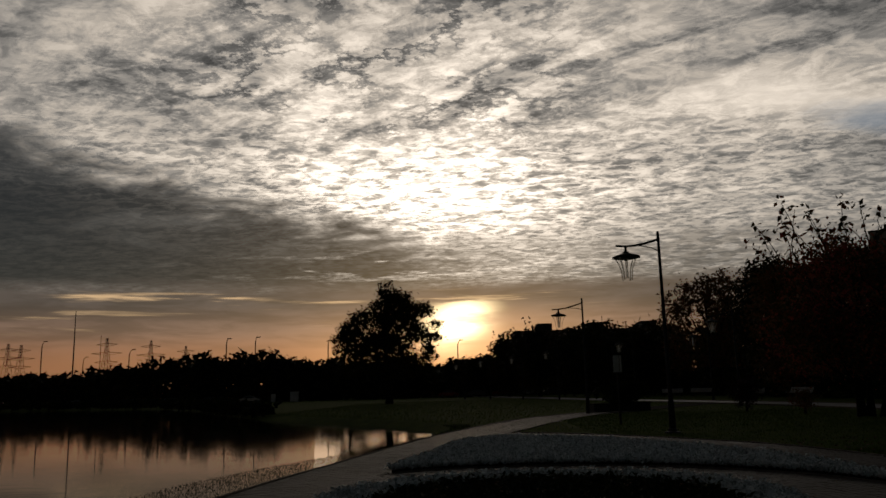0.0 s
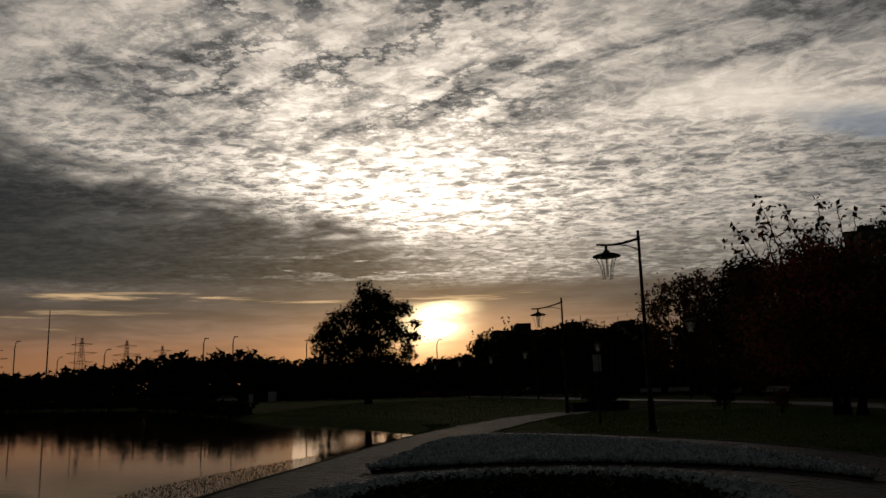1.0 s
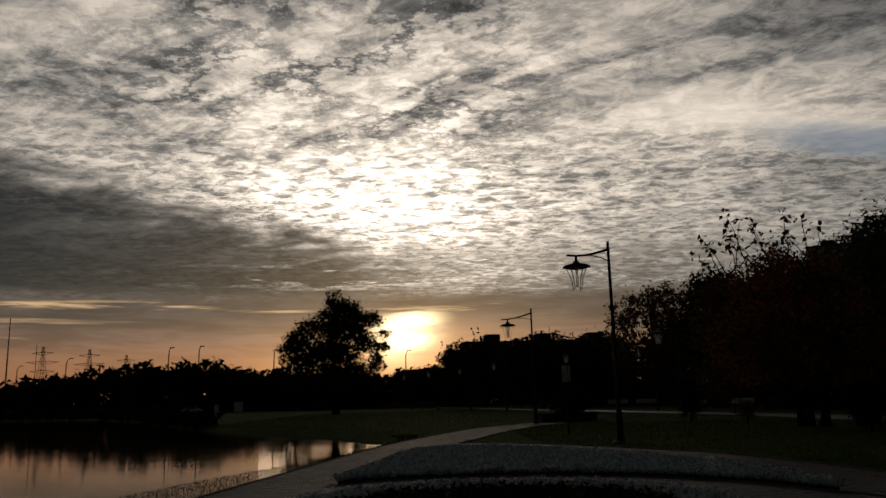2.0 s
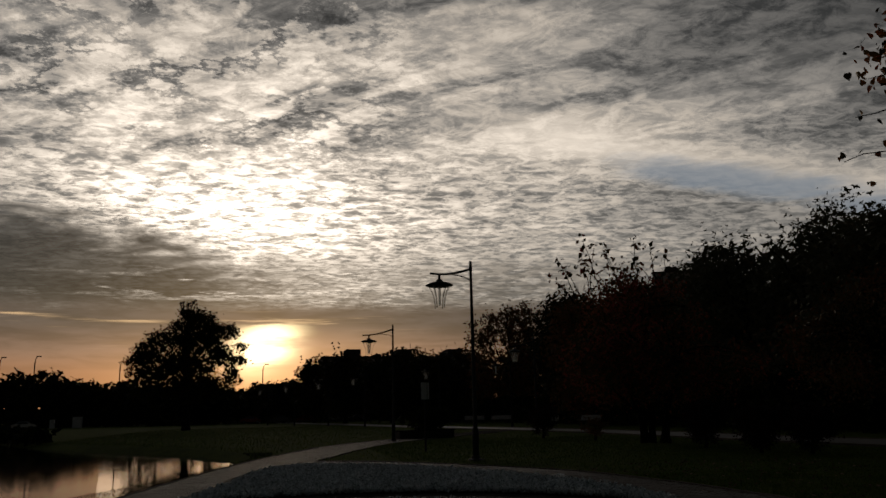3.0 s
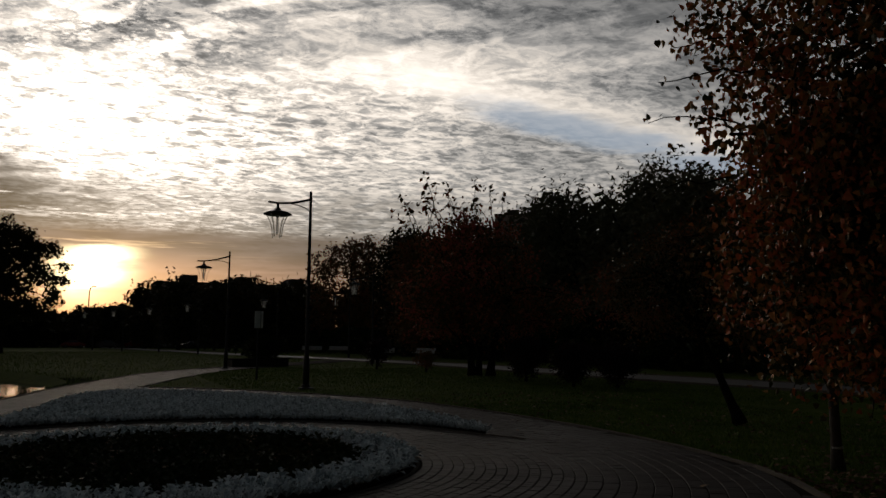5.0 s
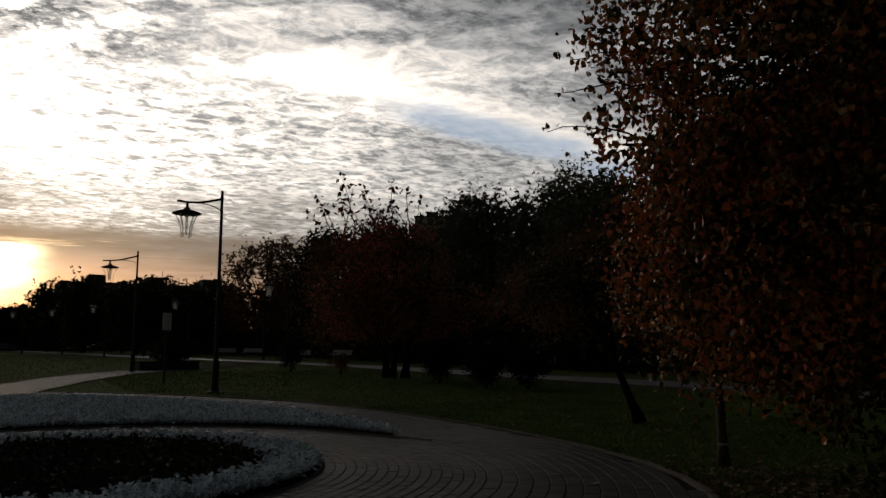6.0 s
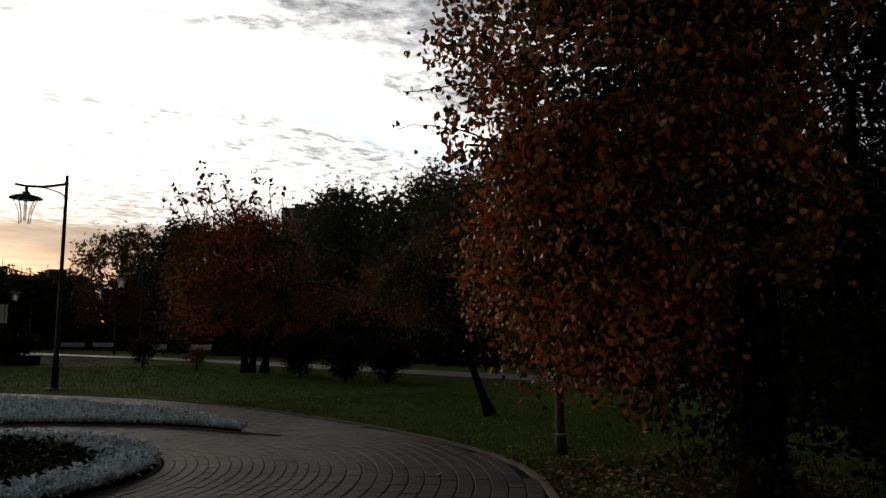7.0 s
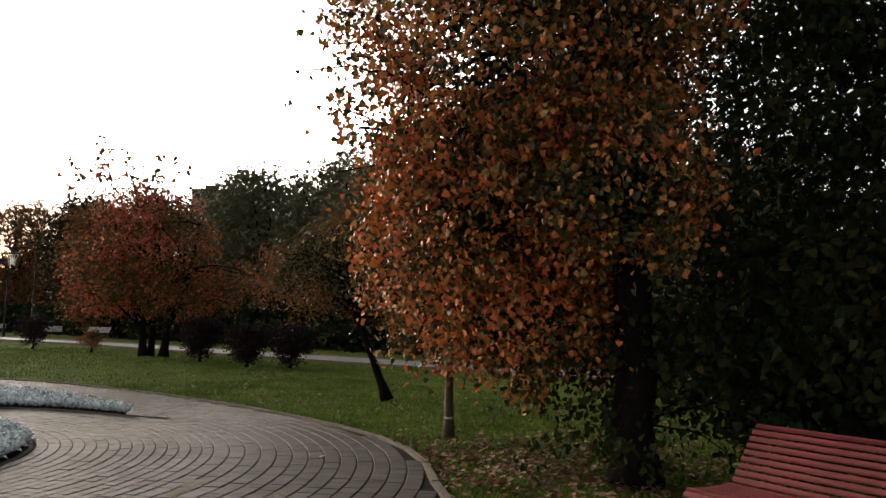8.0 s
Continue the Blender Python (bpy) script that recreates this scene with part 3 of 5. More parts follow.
plaza_outline = np.vstack([EDGE, [(-0.75, -8.0)], RIGHT[1:31]])
path_outline = np.vstack([LEFT, RIGHT[::-1]])
pavement = sheet("pavement", plaza_outline, 0.0, BEDDING, "plaza paved in rings of worn reddish-grey setts", "paving", 0.1)
path_base = sheet("path", path_outline, 0.004, BEDDING, "pond-side footpath of reddish brick pavers", "path", 0.1)


def strip_outline(mid, half):
    d = np.gradient(mid, axis=0)
    d /= np.linalg.norm(d, axis=1)[:, None]
    side = np.stack([-d[:, 1], d[:, 0]], 1) * half
    return np.vstack([mid + side, (mid - side)[::-1]])


ROAD = smooth_line([(26.0, -25.0), (25.0, 0.0), (23.9, 15.0), (23.0, 24.0), (22.4, 34.0), (22.1, 45.0), (20.6, 57.0), (18.2, 70.0), (15.5, 85.0), (11.0, 115.0), (4.0, 160.0), (-12.0, 240.0), (-40.0, 390.0)], 6)
sheet("road", strip_outline(ROAD, 1.9), 0.02, ASPHALT, "pale grey asphalt park walkway curving past the lawn", "walkway", 0.1)


def kerb_run(parent, line, half, top, seg, name="kerb_stone", mat=None, gap=0.012):
    """Single kerb stones laid end to end along a line."""
    d = np.linalg.norm(np.diff(line, axis=0), axis=1)
    s = np.concatenate([[0], np.cumsum(d)])
    n = max(2, int(s[-1] / seg))
    for k in range(n):
        a = np.array([np.interp((k + 0.0) * s[-1] / n, s, line[:, i]) for i in (0, 1)])
        b = np.array([np.interp((k + 1.0) * s[-1] / n, s, line[:, i]) for i in (0, 1)])
        long = np.linalg.norm(b - a)
        bm = bmesh.new()
        box(bm, (-long / 2 + gap / 2, -half, -0.12), (long / 2 - gap / 2, half, top + random.uniform(-0.004, 0.004)), 0.008)
        ob = part(name, bm, mat or KERB, parent)
        ob.matrix_world = Matrix.Translation(((a[0] + b[0]) / 2, (a[1] + b[1]) / 2, 0)) @ Matrix.Rotation(math.atan2(b[1] - a[1], b[0] - a[0]), 4, "Z")


plaza_kerb = thing("kerb", pose(0, 0, 0), "pale concrete kerb edging the paved plaza against lawn", "kerb", kind="structure")
kerb_run(plaza_kerb, EDGE[:96], 0.04, 0.03, 1.0)
road_kerb = thing("kerb", pose(0, 0, 0), "pale concrete kerb along the asphalt walkway", "kerb", kind="structure")
for _half in (-1.95, 1.95):
    _o = strip_outline(ROAD, abs(_half))
    _n = len(ROAD)
    kerb_run(road_kerb, (_o[:_n] if _half > 0 else _o[_n:][::-1])[8:44], 0.06, 0.06, 2.0)

# ---- flower beds ----


def rosette():
    """One silvery bedding plant: lobed leaves that arch out of a low crown."""
    rng = np.random.default_rng(5)
    v, f = [], []
    for k in range(15):
        a, tip = 2.399 * k, rng.uniform(0.35, 1.15)
        reach = rng.uniform(0.75, 1.1)
        d = np.array([math.cos(a) * math.cos(tip), math.sin(a) * math.cos(tip), math.sin(tip)]) * reach
        s = np.array([-math.sin(a), math.cos(a), 0.0])
        i = len(v)
        mid, end = d * 0.55 + (0, 0, 0.08), d + (0, 0, -0.12)
        v += [(0, 0, 0), tuple(mid * 0.7 + s * 0.10), tuple(mid + s * 0.035), tuple(mid * 1.3 + s * 0.15), tuple(end), tuple(mid * 1.3 - s * 0.15), tuple(mid - s * 0.035), tuple(mid * 0.7 - s * 0.10)]
        f += [(i, i + 1, i + 2), (i + 2, i + 3, i + 4), (i + 4, i + 5, i + 6), (i + 6, i + 7, i), (i, i + 2, i + 6), (i + 2, i + 4, i + 6)]
    return np.array(v), np.array(f)


def fill(outline, step, rng, hole=None):
    """Jittered points at that spacing inside an outline."""
    lo, hi = outline.min(0), outline.max(0)
    gx, gy = np.meshgrid(np.arange(lo[0], hi[0], step), np.arange(lo[1], hi[1], step))
    p = np.stack([gx.ravel(), gy.ravel()], 1) + rng.uniform(-0.4, 0.4, (gx.size, 2)) * step
    keep = inside(p, outline)
    if hole is not None:
        keep &= ~inside(p, hole)
    return p[keep]


def ring(r, n=72, a0=0.0, a1=2 * math.pi, centre=CENTRE):
    a = np.linspace(a0, a1, n)
    return np.stack([centre[0] + r * np.cos(a), centre[1] + r * np.sin(a)], 1)


def along(outline, step):
    """Points at that spacing along an outline."""
    d = np.concatenate([[0], np.cumsum(np.linalg.norm(np.diff(outline, axis=0), axis=1))])
    t = np.arange(0, d[-1], step)
    return np.stack([np.interp(t, d, outline[:, i]) for i in (0, 1)], 1)


def silver_plants(parent, pts, rng, size, single_ones):
    v, f = rosette()
    z = np.full(len(pts), 0.05)
    single = mesh_from("plant", v, f, SILVER)
    order = np.argsort(pts[:, 1] - pts[:, 0] * 0.4)
    for i in order[:single_ones]:
        ob = new("plant", single)
        ob.parent = parent
        ob.matrix_world = pose(*pts[i], 0.05, rng.uniform(-14, 14), rng.uniform(-14, 14), rng.uniform(0, 360)) @ Matrix.Scale(rng.uniform(0.75, 1.25) * size, 4)
    pts, z = pts[order[single_ones:]], z[single_ones:]
    lv, lf = scatter(v, f, np.c_[pts, z], turns(rng, len(pts), 0.3), rng.uniform(0.75, 1.25, len(pts)) * size)
    array_part("silver_foliage", mesh_from("silver_foliage", lv, lf, SILVER), parent, "dense silvery dusty foliage plants", "stuff")


_rng = np.random.default_rng(11)
BED_OUTER = smooth_line([(6.98, 11.0), (7.06, 12.4), (6.85, 14.6), (6.1, 17.2), (5.0, 19.6), (3.6, 21.5), (2.4, 22.4), (1.4, 22.0), (0.75, 20.4), (0.3, 17.5), (-0.1, 15.0), (-0.3, 14.0)], 6)
BED_ONE = np.vstack([BED_OUTER, ring(5.03, 30, math.radians(119), math.radians(15))])
crescent = thing("flower_bed", pose(0, 0, 0), "crescent flower bed thick with silvery foliage plants", "flower bed")
bm = bmesh.new()
_w = [bm.verts.new((p[0], p[1], 0.05)) for p in BED_ONE]
_face = bm.faces.new(_w)
_made = bmesh.ops.extrude_face_region(bm, geom=[_face])
bmesh.ops.translate(bm, verts=[g for g in _made["geom"] if isinstance(g, bmesh.types.BMVert)], vec=(0, 0, -0.1))
bmesh.ops.triangulate(bm, faces=bm.faces[:])
part("soil", bm, SOIL, crescent)
silver_plants(crescent, np.vstack([fill(BED_ONE, 0.16, _rng), along(BED_ONE, 0.12)]), _rng, 0.15, 240)
kerb_run(crescent, np.vstack([ring(4.98, 30, math.radians(119), math.radians(15)), [(7.05, 10.6), (7.25, 10.2)]]), 0.03, 0.03, 0.8)

round_bed = thing("flower_bed", pose(0, 0, 0), "round bed of dark soil ringed with silvery foliage plants", "flower bed")
bm = bmesh.new()
lathe(bm, [(2.92, -0.05), (2.92, 0.04), (2.2, 0.07), (0.6, 0.09), (0.02, 0.10)], 64, (*CENTRE, 0))
part("soil", bm, SOIL, round_bed)
silver_plants(round_bed, np.vstack([fill(ring(2.9), 0.16, _rng, ring(2.25)), along(ring(2.9), 0.12)]), _rng, 0.155, 290)
kerb_run(round_bed, ring(3.0, 90), 0.02, 0.016, 0.6)
_p = fill(ring(2.3), 0.12, _rng)
_v, _f = scatter(OVAL_V, OVAL_F, np.repeat(np.c_[_p, np.full(len(_p), 0.11)], 8, 0) + _rng.normal(0, 0.05, (len(_p) * 8, 3)) * (1, 1, 0.5), turns(_rng, len(_p) * 8, 1.0), _rng.uniform(0.05, 0.11, len(_p) * 8))
array_part("seedling_cover", mesh_from("seedling_cover", _v, _f, DARK_LEAF), round_bed, "low dark green bedding seedlings", "stuff")
_p = fill(ring(2.1), 0.75, _rng)
_v, _f = scatter(OVAL_V, OVAL_F, np.repeat(np.c_[_p, np.full(len(_p), 0.2)], 6, 0) + _rng.normal(0, 0.02, (len(_p) * 6, 3)), turns(_rng, len(_p) * 6, 0.7), _rng.uniform(0.03, 0.05, len(_p) * 6))
array_part("blossoms", mesh_from("blossoms", _v, _f, FALLEN), round_bed, "scattered faded small blossoms", "stuff")
sliver = thing("kerb", pose(0, 0, 0), "flush pale kerb at the tip of a paved wedge", "kerb", kind="structure")
kerb_run(sliver, np.array([(5.42, 5.8), (5.05, 5.42), (4.6, 5.1), (4.1, 4.8), (3.5, 4.55)]), 0.06, 0.014, 0.7)

# ---- street lamps ----


def street_lamp(m, label, group="park lamps"):
    """A slim pole with a sagging arm, a saucer cap and a basket of frosted plates. The arm points along -x."""
    root = thing("street_lamp", m, label, "street lamp", group)
    bm = bmesh.new()
    lathe(bm, [(0.10, 0.0), (0.10, 0.9), (0.085, 0.95), (0.07, 1.0), (0.045, 5.9), (0.045, 6.2), (0.02, 6.22)], 14)
    part("pole", bm, METAL, root, smooth=True)
    bm = bmesh.new()
    lathe(bm, [(0.24, 0.0), (0.24, 0.025), (0.14, 0.05), (0.13, 0.12), (0.10, 0.13)], 16)
    part("base_plate", bm, METAL, root)
    bm = bmesh.new()
    pts = [(0.02, 0, 5.96), (-0.25, 0, 5.88), (-0.55, 0, 5.79), (-0.9, 0, 5.71), (-1.3, 0, 5.66), (-1.65, 0, 5.655)]
    tube(bm, pts, [0.042, 0.04, 0.038, 0.036, 0.034, 0.034], 8)
    part("arm", bm, METAL, root, smooth=True)
    bm = bmesh.new()
    tube(bm, [(-0.02, 0, 5.58), (-0.25, 0, 5.66), (-0.55, 0, 5.70), (-0.85, 0, 5.705)], [0.016] * 4, 6)
    part("brace", bm, METAL, root, smooth=True)
    bm = bmesh.new()
    lathe(bm, [(0.03, -0.06), (0.055, -0.05), (0.055, 0.05), (0.03, 0.06)], 10, (0, 0, 5.96))
    part("collar", bm, METAL, root)
    c = (-1.3, 0, 5.28)
    bm = bmesh.new()
    lathe(bm, [(0.36, 0.0), (0.43, 0.02), (0.42, 0.05), (0.34, 0.09), (0.2, 0.13), (0.11, 0.155), (0.09, 0.21), (0.045, 0.23), (0.04, 0.37)], 24, c)
    cap = part("cap", bm, METAL, root, smooth=True)
    bm = bmesh.new()
    lathe(bm, [(0.05, -0.06), (0.07, -0.05), (0.07, 0.0), (0.05, 0.01)], 12, (c[0], 0, c[2]))
    tube(bm, [(c[0], 0, c[2]), (c[0], 0, c[2] - 0.6)], [0.045, 0.04], 10)
    part("lamp_tube", bm, LAMP_GLASS, cap, "frosted lamp tube")
    for k in range(4):
        a = 2 * math.pi * k / 4 + 0.35
        ca, sa = math.cos(a), math.sin(a)
        bm = bmesh.new()
        rows = []
        for r, z, half in ((0.37, 0.02, 0.026), (0.27, -0.15, 0.026), (0.19, -0.36, 0.024), (0.15, -0.68, 0.022)):
            for off in (0.0, 0.012):
                rows.append([bm.verts.new((c[0] + (r + off) * ca - s * half * sa, (r + off) * sa + s * half * ca, c[2] + z)) for s in (-1, 1)])
        for i in range(0, 6, 2):
            bm.faces.new((rows[i][0], rows[i][1], rows[i + 2][1], rows[i + 2][0]))
            bm.faces.new((rows[i + 1][0], rows[i + 3][0], rows[i + 3][1], rows[i + 1][1]))
            for s in (0, 1):
                bm.faces.new((rows[i][s], rows[i + 2][s], rows[i + 3][s], rows[i + 1][s]))
        part("plate", bm, LAMP_GLASS, cap, "frosted curved plate")
    return root


lamp = street_lamp(pose(7.18, 23.93, 0, 0, 0, 27), "tall dark metal park lamp with arm on the lawn")
LAMP_NEXT = copy_thing(lamp, pose(7.28, 42.3, 0, 0, 0, -8))
tagged(LAMP_NEXT, "tall dark metal park lamp where footpath meets walkway")
for _x, _y, _a in ((17.9, 50.0, -10), (16.5, 75.0, -5), (10.8, 89.0, 0), (7.6, 102.8, 0), (3.6, 113.6, 0), (-0.2, 125.5, 5), (21.0, 66.0, -30)):
    tagged(copy_thing(lamp, pose(_x, _y, 0, 0, 0, _a)), "tall dark metal park lamp beside the asphalt walkway")

# ---- signs, benches, planter ----
sign = thing("sign", pose(6.75, 30.1, 0, 0, 0, 25), "white notice board on a thin dark post in grass", "sign")
bm = bmesh.new()
box(bm, (-0.03, -0.03, 0), (0.03, 0.03, 2.6), 0.006)
part("post", bm, METAL, sign)
for _lo, _hi in ((-0.2, 0.06), (0.10, 0.18)):
    bm = bmesh.new()
    box(bm, (_lo, -0.055, 1.95), (_hi, -0.032, 2.6), 0.004)
    part("board", bm, SIGN_WHITE, sign)


def red_bench(m):
    """A slatted bench with a rolled top and cast side frames. It faces +y; x runs along it."""
    root = thing("bench", m, "dark red slatted wooden park bench with curved back", "bench")
    length = 2.0
    rows = [(0.455, 0.395, -60)] + [(0.425 - 0.054 * k, 0.425 - 0.012 * math.sin(k * 0.45), 0) for k in range(8)]
    rows += [(-0.005 - 0.03 * k, 0.455 + 0.043 * k, 125) for k in range(8)] + [(-0.255, 0.795, 150), (-0.29, 0.79, 15)]
    for yy, zz, tip in rows:
        bm = bmesh.new()
        box(bm, (-length / 2, -0.0185, -0.011), (length / 2, 0.0185, 0.011), 0.006)
        ob = part("slat", bm, RED_WOOD, root)
        ob.matrix_local = pose(0, yy, zz + random.uniform(-0.001, 0.001), tip)
    for sx in (-0.78, 0.0, 0.78):
        bm = bmesh.new()
        tube(bm, [(sx, 0.46, 0.36), (sx, 0.3, 0.40), (sx, 0.02, 0.40), (sx, -0.04, 0.46), (sx, -0.255, 0.76)], [0.02] * 5, 6)
        tube(bm, [(sx, 0.38, 0.40), (sx, 0.42, 0.2), (sx, 0.46, 0.0)], [0.024, 0.022, 0.03], 6)
        tube(bm, [(sx, 0.0, 0.42), (sx, -0.06, 0.2), (sx, -0.12, 0.0)], [0.024, 0.022, 0.03], 6)
        tube(bm, [(sx, 0.44, 0.15), (sx, 0.15, 0.2), (sx, -0.08, 0.15)], [0.016] * 3, 6)
        part("side_frame", bm, METAL, root, "dark cast metal frame", True)
    return root


red_bench(pose(6.76, 0.60, 0, 0, 0, 75))


def pale_bench(m):
    root = thing("bench", m, "pale painted slatted lounge bench beside the walkway", "bench", "pale benches")
    for k in range(5):
        bm = bmesh.new()
        box(bm, (-1.2, 0.05 + 0.11 * k, 0.44 + 0.012 * k), (1.2, 0.14 + 0.11 * k, 0.47 + 0.012 * k), 0.008)
        part("seat_slat", bm, PALE_WOOD, root)
    for k in range(4):
        bm = bmesh.new()
        box(bm, (-1.2, -0.02, -0.05), (1.2, 0.01, 0.05), 0.008, pose(0, 0.0 - 0.06 * k, 0.52 + 0.115 * k, 28))
        part("back_slat", bm, PALE_WOOD, root)
    for sx in (-0.95, 0.95):
        bm = bmesh.new()
        tube(bm, [(sx, 0.5, 0.0), (sx, 0.48, 0.43), (sx, 0.0, 0.43), (sx, -0.22, 0.92)], [0.03] * 4, 6)
        tube(bm, [(sx, 0.02, 0.43), (sx, -0.1, 0.0)], [0.03] * 2, 6)
        part("leg_frame", bm, METAL, root)
    return root


_pale = pale_bench(pose(24.6, 93.8, 0, 0, 0, 165))
for _x, _y in ((27.4, 91.9), (25.6, 70.5), (28.6, 67.0)):
    copy_thing(_pale, pose(_x, _y, 0, 0, 0, 150 if _y > 70 else 115))

planter = thing("planter_seat", pose(8.9, 45.6, 0, 0, 0, 12), "low dark timber planter seat by the junction", "planter")
bm = bmesh.new()
box(bm, (-1.0, -0.45, 0.0), (2.4, 0.45, 0.42), 0.03)
part("box", bm, METAL, planter)
for _k in range(4):
    bm = bmesh.new()
    box(bm, (-1.05, -0.5 + 0.25 * _k, 0.42), (2.45, -0.27 + 0.25 * _k, 0.47), 0.01)
    part("slat", bm, BARK, planter)

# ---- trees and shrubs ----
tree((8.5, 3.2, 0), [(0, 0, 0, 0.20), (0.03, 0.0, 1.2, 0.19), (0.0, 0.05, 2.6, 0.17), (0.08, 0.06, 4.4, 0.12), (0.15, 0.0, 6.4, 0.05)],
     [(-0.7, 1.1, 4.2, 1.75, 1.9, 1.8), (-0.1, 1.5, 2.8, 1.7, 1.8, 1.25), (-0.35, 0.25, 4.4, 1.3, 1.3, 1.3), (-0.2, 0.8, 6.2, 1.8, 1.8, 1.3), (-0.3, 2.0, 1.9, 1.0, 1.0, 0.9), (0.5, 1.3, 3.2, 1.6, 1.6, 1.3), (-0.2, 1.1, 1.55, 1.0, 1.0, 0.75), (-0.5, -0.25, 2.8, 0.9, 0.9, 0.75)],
     2150, 38, 0.068, AUTUMN, BARK, "large broadleaf tree with thick orange and green autumn crown", seed=3, shape="heart", spread=0.15, limbs=60, twigs=300, droop=0.25, at_least=0.7, near=True, shell=0.3, inner=DARK_LEAF, shade_depth=0.5,
     reach=[((-1.6, 1.7, 3.3), (-2.26, 2.67, 3.64)), ((-1.7, 1.2, 3.6), (-2.75, 1.9, 3.75)), ((-1.5, 1.4, 3.9), (-2.3, 2.2, 4.25)), ((-0.9, 2.0, 2.9), (-1.9, 2.9, 3.05)), ((-0.8, 1.8, 1.6), (-0.9, 2.3, 0.95)), ((-0.6, 1.2, 1.7), (-0.8, 1.5, 0.8))])
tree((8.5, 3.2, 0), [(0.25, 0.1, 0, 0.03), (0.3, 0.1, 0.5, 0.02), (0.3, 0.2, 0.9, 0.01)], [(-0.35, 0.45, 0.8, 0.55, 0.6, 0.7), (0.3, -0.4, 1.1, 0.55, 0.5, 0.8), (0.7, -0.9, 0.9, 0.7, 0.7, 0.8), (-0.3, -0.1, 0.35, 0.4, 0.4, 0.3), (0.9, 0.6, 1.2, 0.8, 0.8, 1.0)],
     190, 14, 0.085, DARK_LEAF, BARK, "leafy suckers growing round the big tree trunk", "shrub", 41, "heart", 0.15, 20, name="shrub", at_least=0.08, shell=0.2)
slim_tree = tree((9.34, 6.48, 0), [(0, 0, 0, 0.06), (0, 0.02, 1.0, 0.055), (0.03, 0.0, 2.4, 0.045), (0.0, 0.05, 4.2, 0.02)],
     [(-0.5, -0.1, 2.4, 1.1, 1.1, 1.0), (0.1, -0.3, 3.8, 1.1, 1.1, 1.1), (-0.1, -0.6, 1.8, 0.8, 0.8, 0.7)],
     230, 32, 0.062, AUTUMN, PALE_BARK, "slim young tree with straight trunk and orange leaves", seed=4, shape="heart", spread=0.2, limbs=24, twigs=60, droop=0.2, at_least=1.05, near=True, inner=DARK_LEAF, shade_depth=0.8)
bm = bmesh.new()
lathe(bm, [(0.058, 0.235), (0.070, 0.24), (0.070, 0.262), (0.058, 0.267)], 14)
part("tie", bm, PALE_WOOD, slim_tree, "pale band tied round the trunk")
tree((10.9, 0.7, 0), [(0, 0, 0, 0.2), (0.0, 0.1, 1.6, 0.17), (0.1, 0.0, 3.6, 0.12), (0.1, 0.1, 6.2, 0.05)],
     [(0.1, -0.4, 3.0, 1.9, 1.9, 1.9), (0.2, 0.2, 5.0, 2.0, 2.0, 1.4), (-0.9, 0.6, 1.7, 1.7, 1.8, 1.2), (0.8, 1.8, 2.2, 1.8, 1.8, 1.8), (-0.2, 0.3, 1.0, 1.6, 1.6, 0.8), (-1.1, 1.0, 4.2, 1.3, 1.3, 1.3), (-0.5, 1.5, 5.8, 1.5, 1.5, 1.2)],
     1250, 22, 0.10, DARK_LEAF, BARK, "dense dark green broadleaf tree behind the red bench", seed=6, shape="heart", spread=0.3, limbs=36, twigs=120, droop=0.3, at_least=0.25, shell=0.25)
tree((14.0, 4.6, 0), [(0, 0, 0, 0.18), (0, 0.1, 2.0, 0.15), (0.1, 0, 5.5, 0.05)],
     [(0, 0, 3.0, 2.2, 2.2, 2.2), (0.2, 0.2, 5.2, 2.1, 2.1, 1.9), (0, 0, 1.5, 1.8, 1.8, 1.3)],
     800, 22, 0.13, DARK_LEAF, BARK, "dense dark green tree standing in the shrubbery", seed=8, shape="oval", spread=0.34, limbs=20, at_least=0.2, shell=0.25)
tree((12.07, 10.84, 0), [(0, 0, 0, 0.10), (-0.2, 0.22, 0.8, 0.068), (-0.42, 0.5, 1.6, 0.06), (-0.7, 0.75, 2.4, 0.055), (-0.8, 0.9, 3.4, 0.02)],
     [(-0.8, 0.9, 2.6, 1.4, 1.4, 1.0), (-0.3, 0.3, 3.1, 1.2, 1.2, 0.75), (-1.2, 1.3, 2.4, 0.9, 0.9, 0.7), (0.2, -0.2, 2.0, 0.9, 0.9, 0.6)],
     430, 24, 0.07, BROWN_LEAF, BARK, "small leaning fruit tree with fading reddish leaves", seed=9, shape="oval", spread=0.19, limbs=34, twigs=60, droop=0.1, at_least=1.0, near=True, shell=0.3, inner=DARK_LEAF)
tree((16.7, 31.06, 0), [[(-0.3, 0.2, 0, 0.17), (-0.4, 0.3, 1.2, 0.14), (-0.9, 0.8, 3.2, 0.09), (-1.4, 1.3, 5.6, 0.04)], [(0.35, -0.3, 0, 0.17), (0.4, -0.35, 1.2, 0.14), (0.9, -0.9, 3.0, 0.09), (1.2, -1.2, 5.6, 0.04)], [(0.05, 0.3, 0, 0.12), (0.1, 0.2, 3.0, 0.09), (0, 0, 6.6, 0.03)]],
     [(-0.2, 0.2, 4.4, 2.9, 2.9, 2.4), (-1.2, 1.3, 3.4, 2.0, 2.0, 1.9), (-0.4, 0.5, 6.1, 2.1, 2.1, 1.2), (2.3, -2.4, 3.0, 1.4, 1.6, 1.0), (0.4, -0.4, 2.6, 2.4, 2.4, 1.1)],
     1100, 24, 0.16, RED_AUTUMN, BARK, "broad multi-stemmed tree turning orange and red", seed=10, shape="oval", spread=0.3, limbs=50, twigs=0, at_least=0.9, shell=0.3, inner=BROWN_LEAF, shade_depth=0.66)


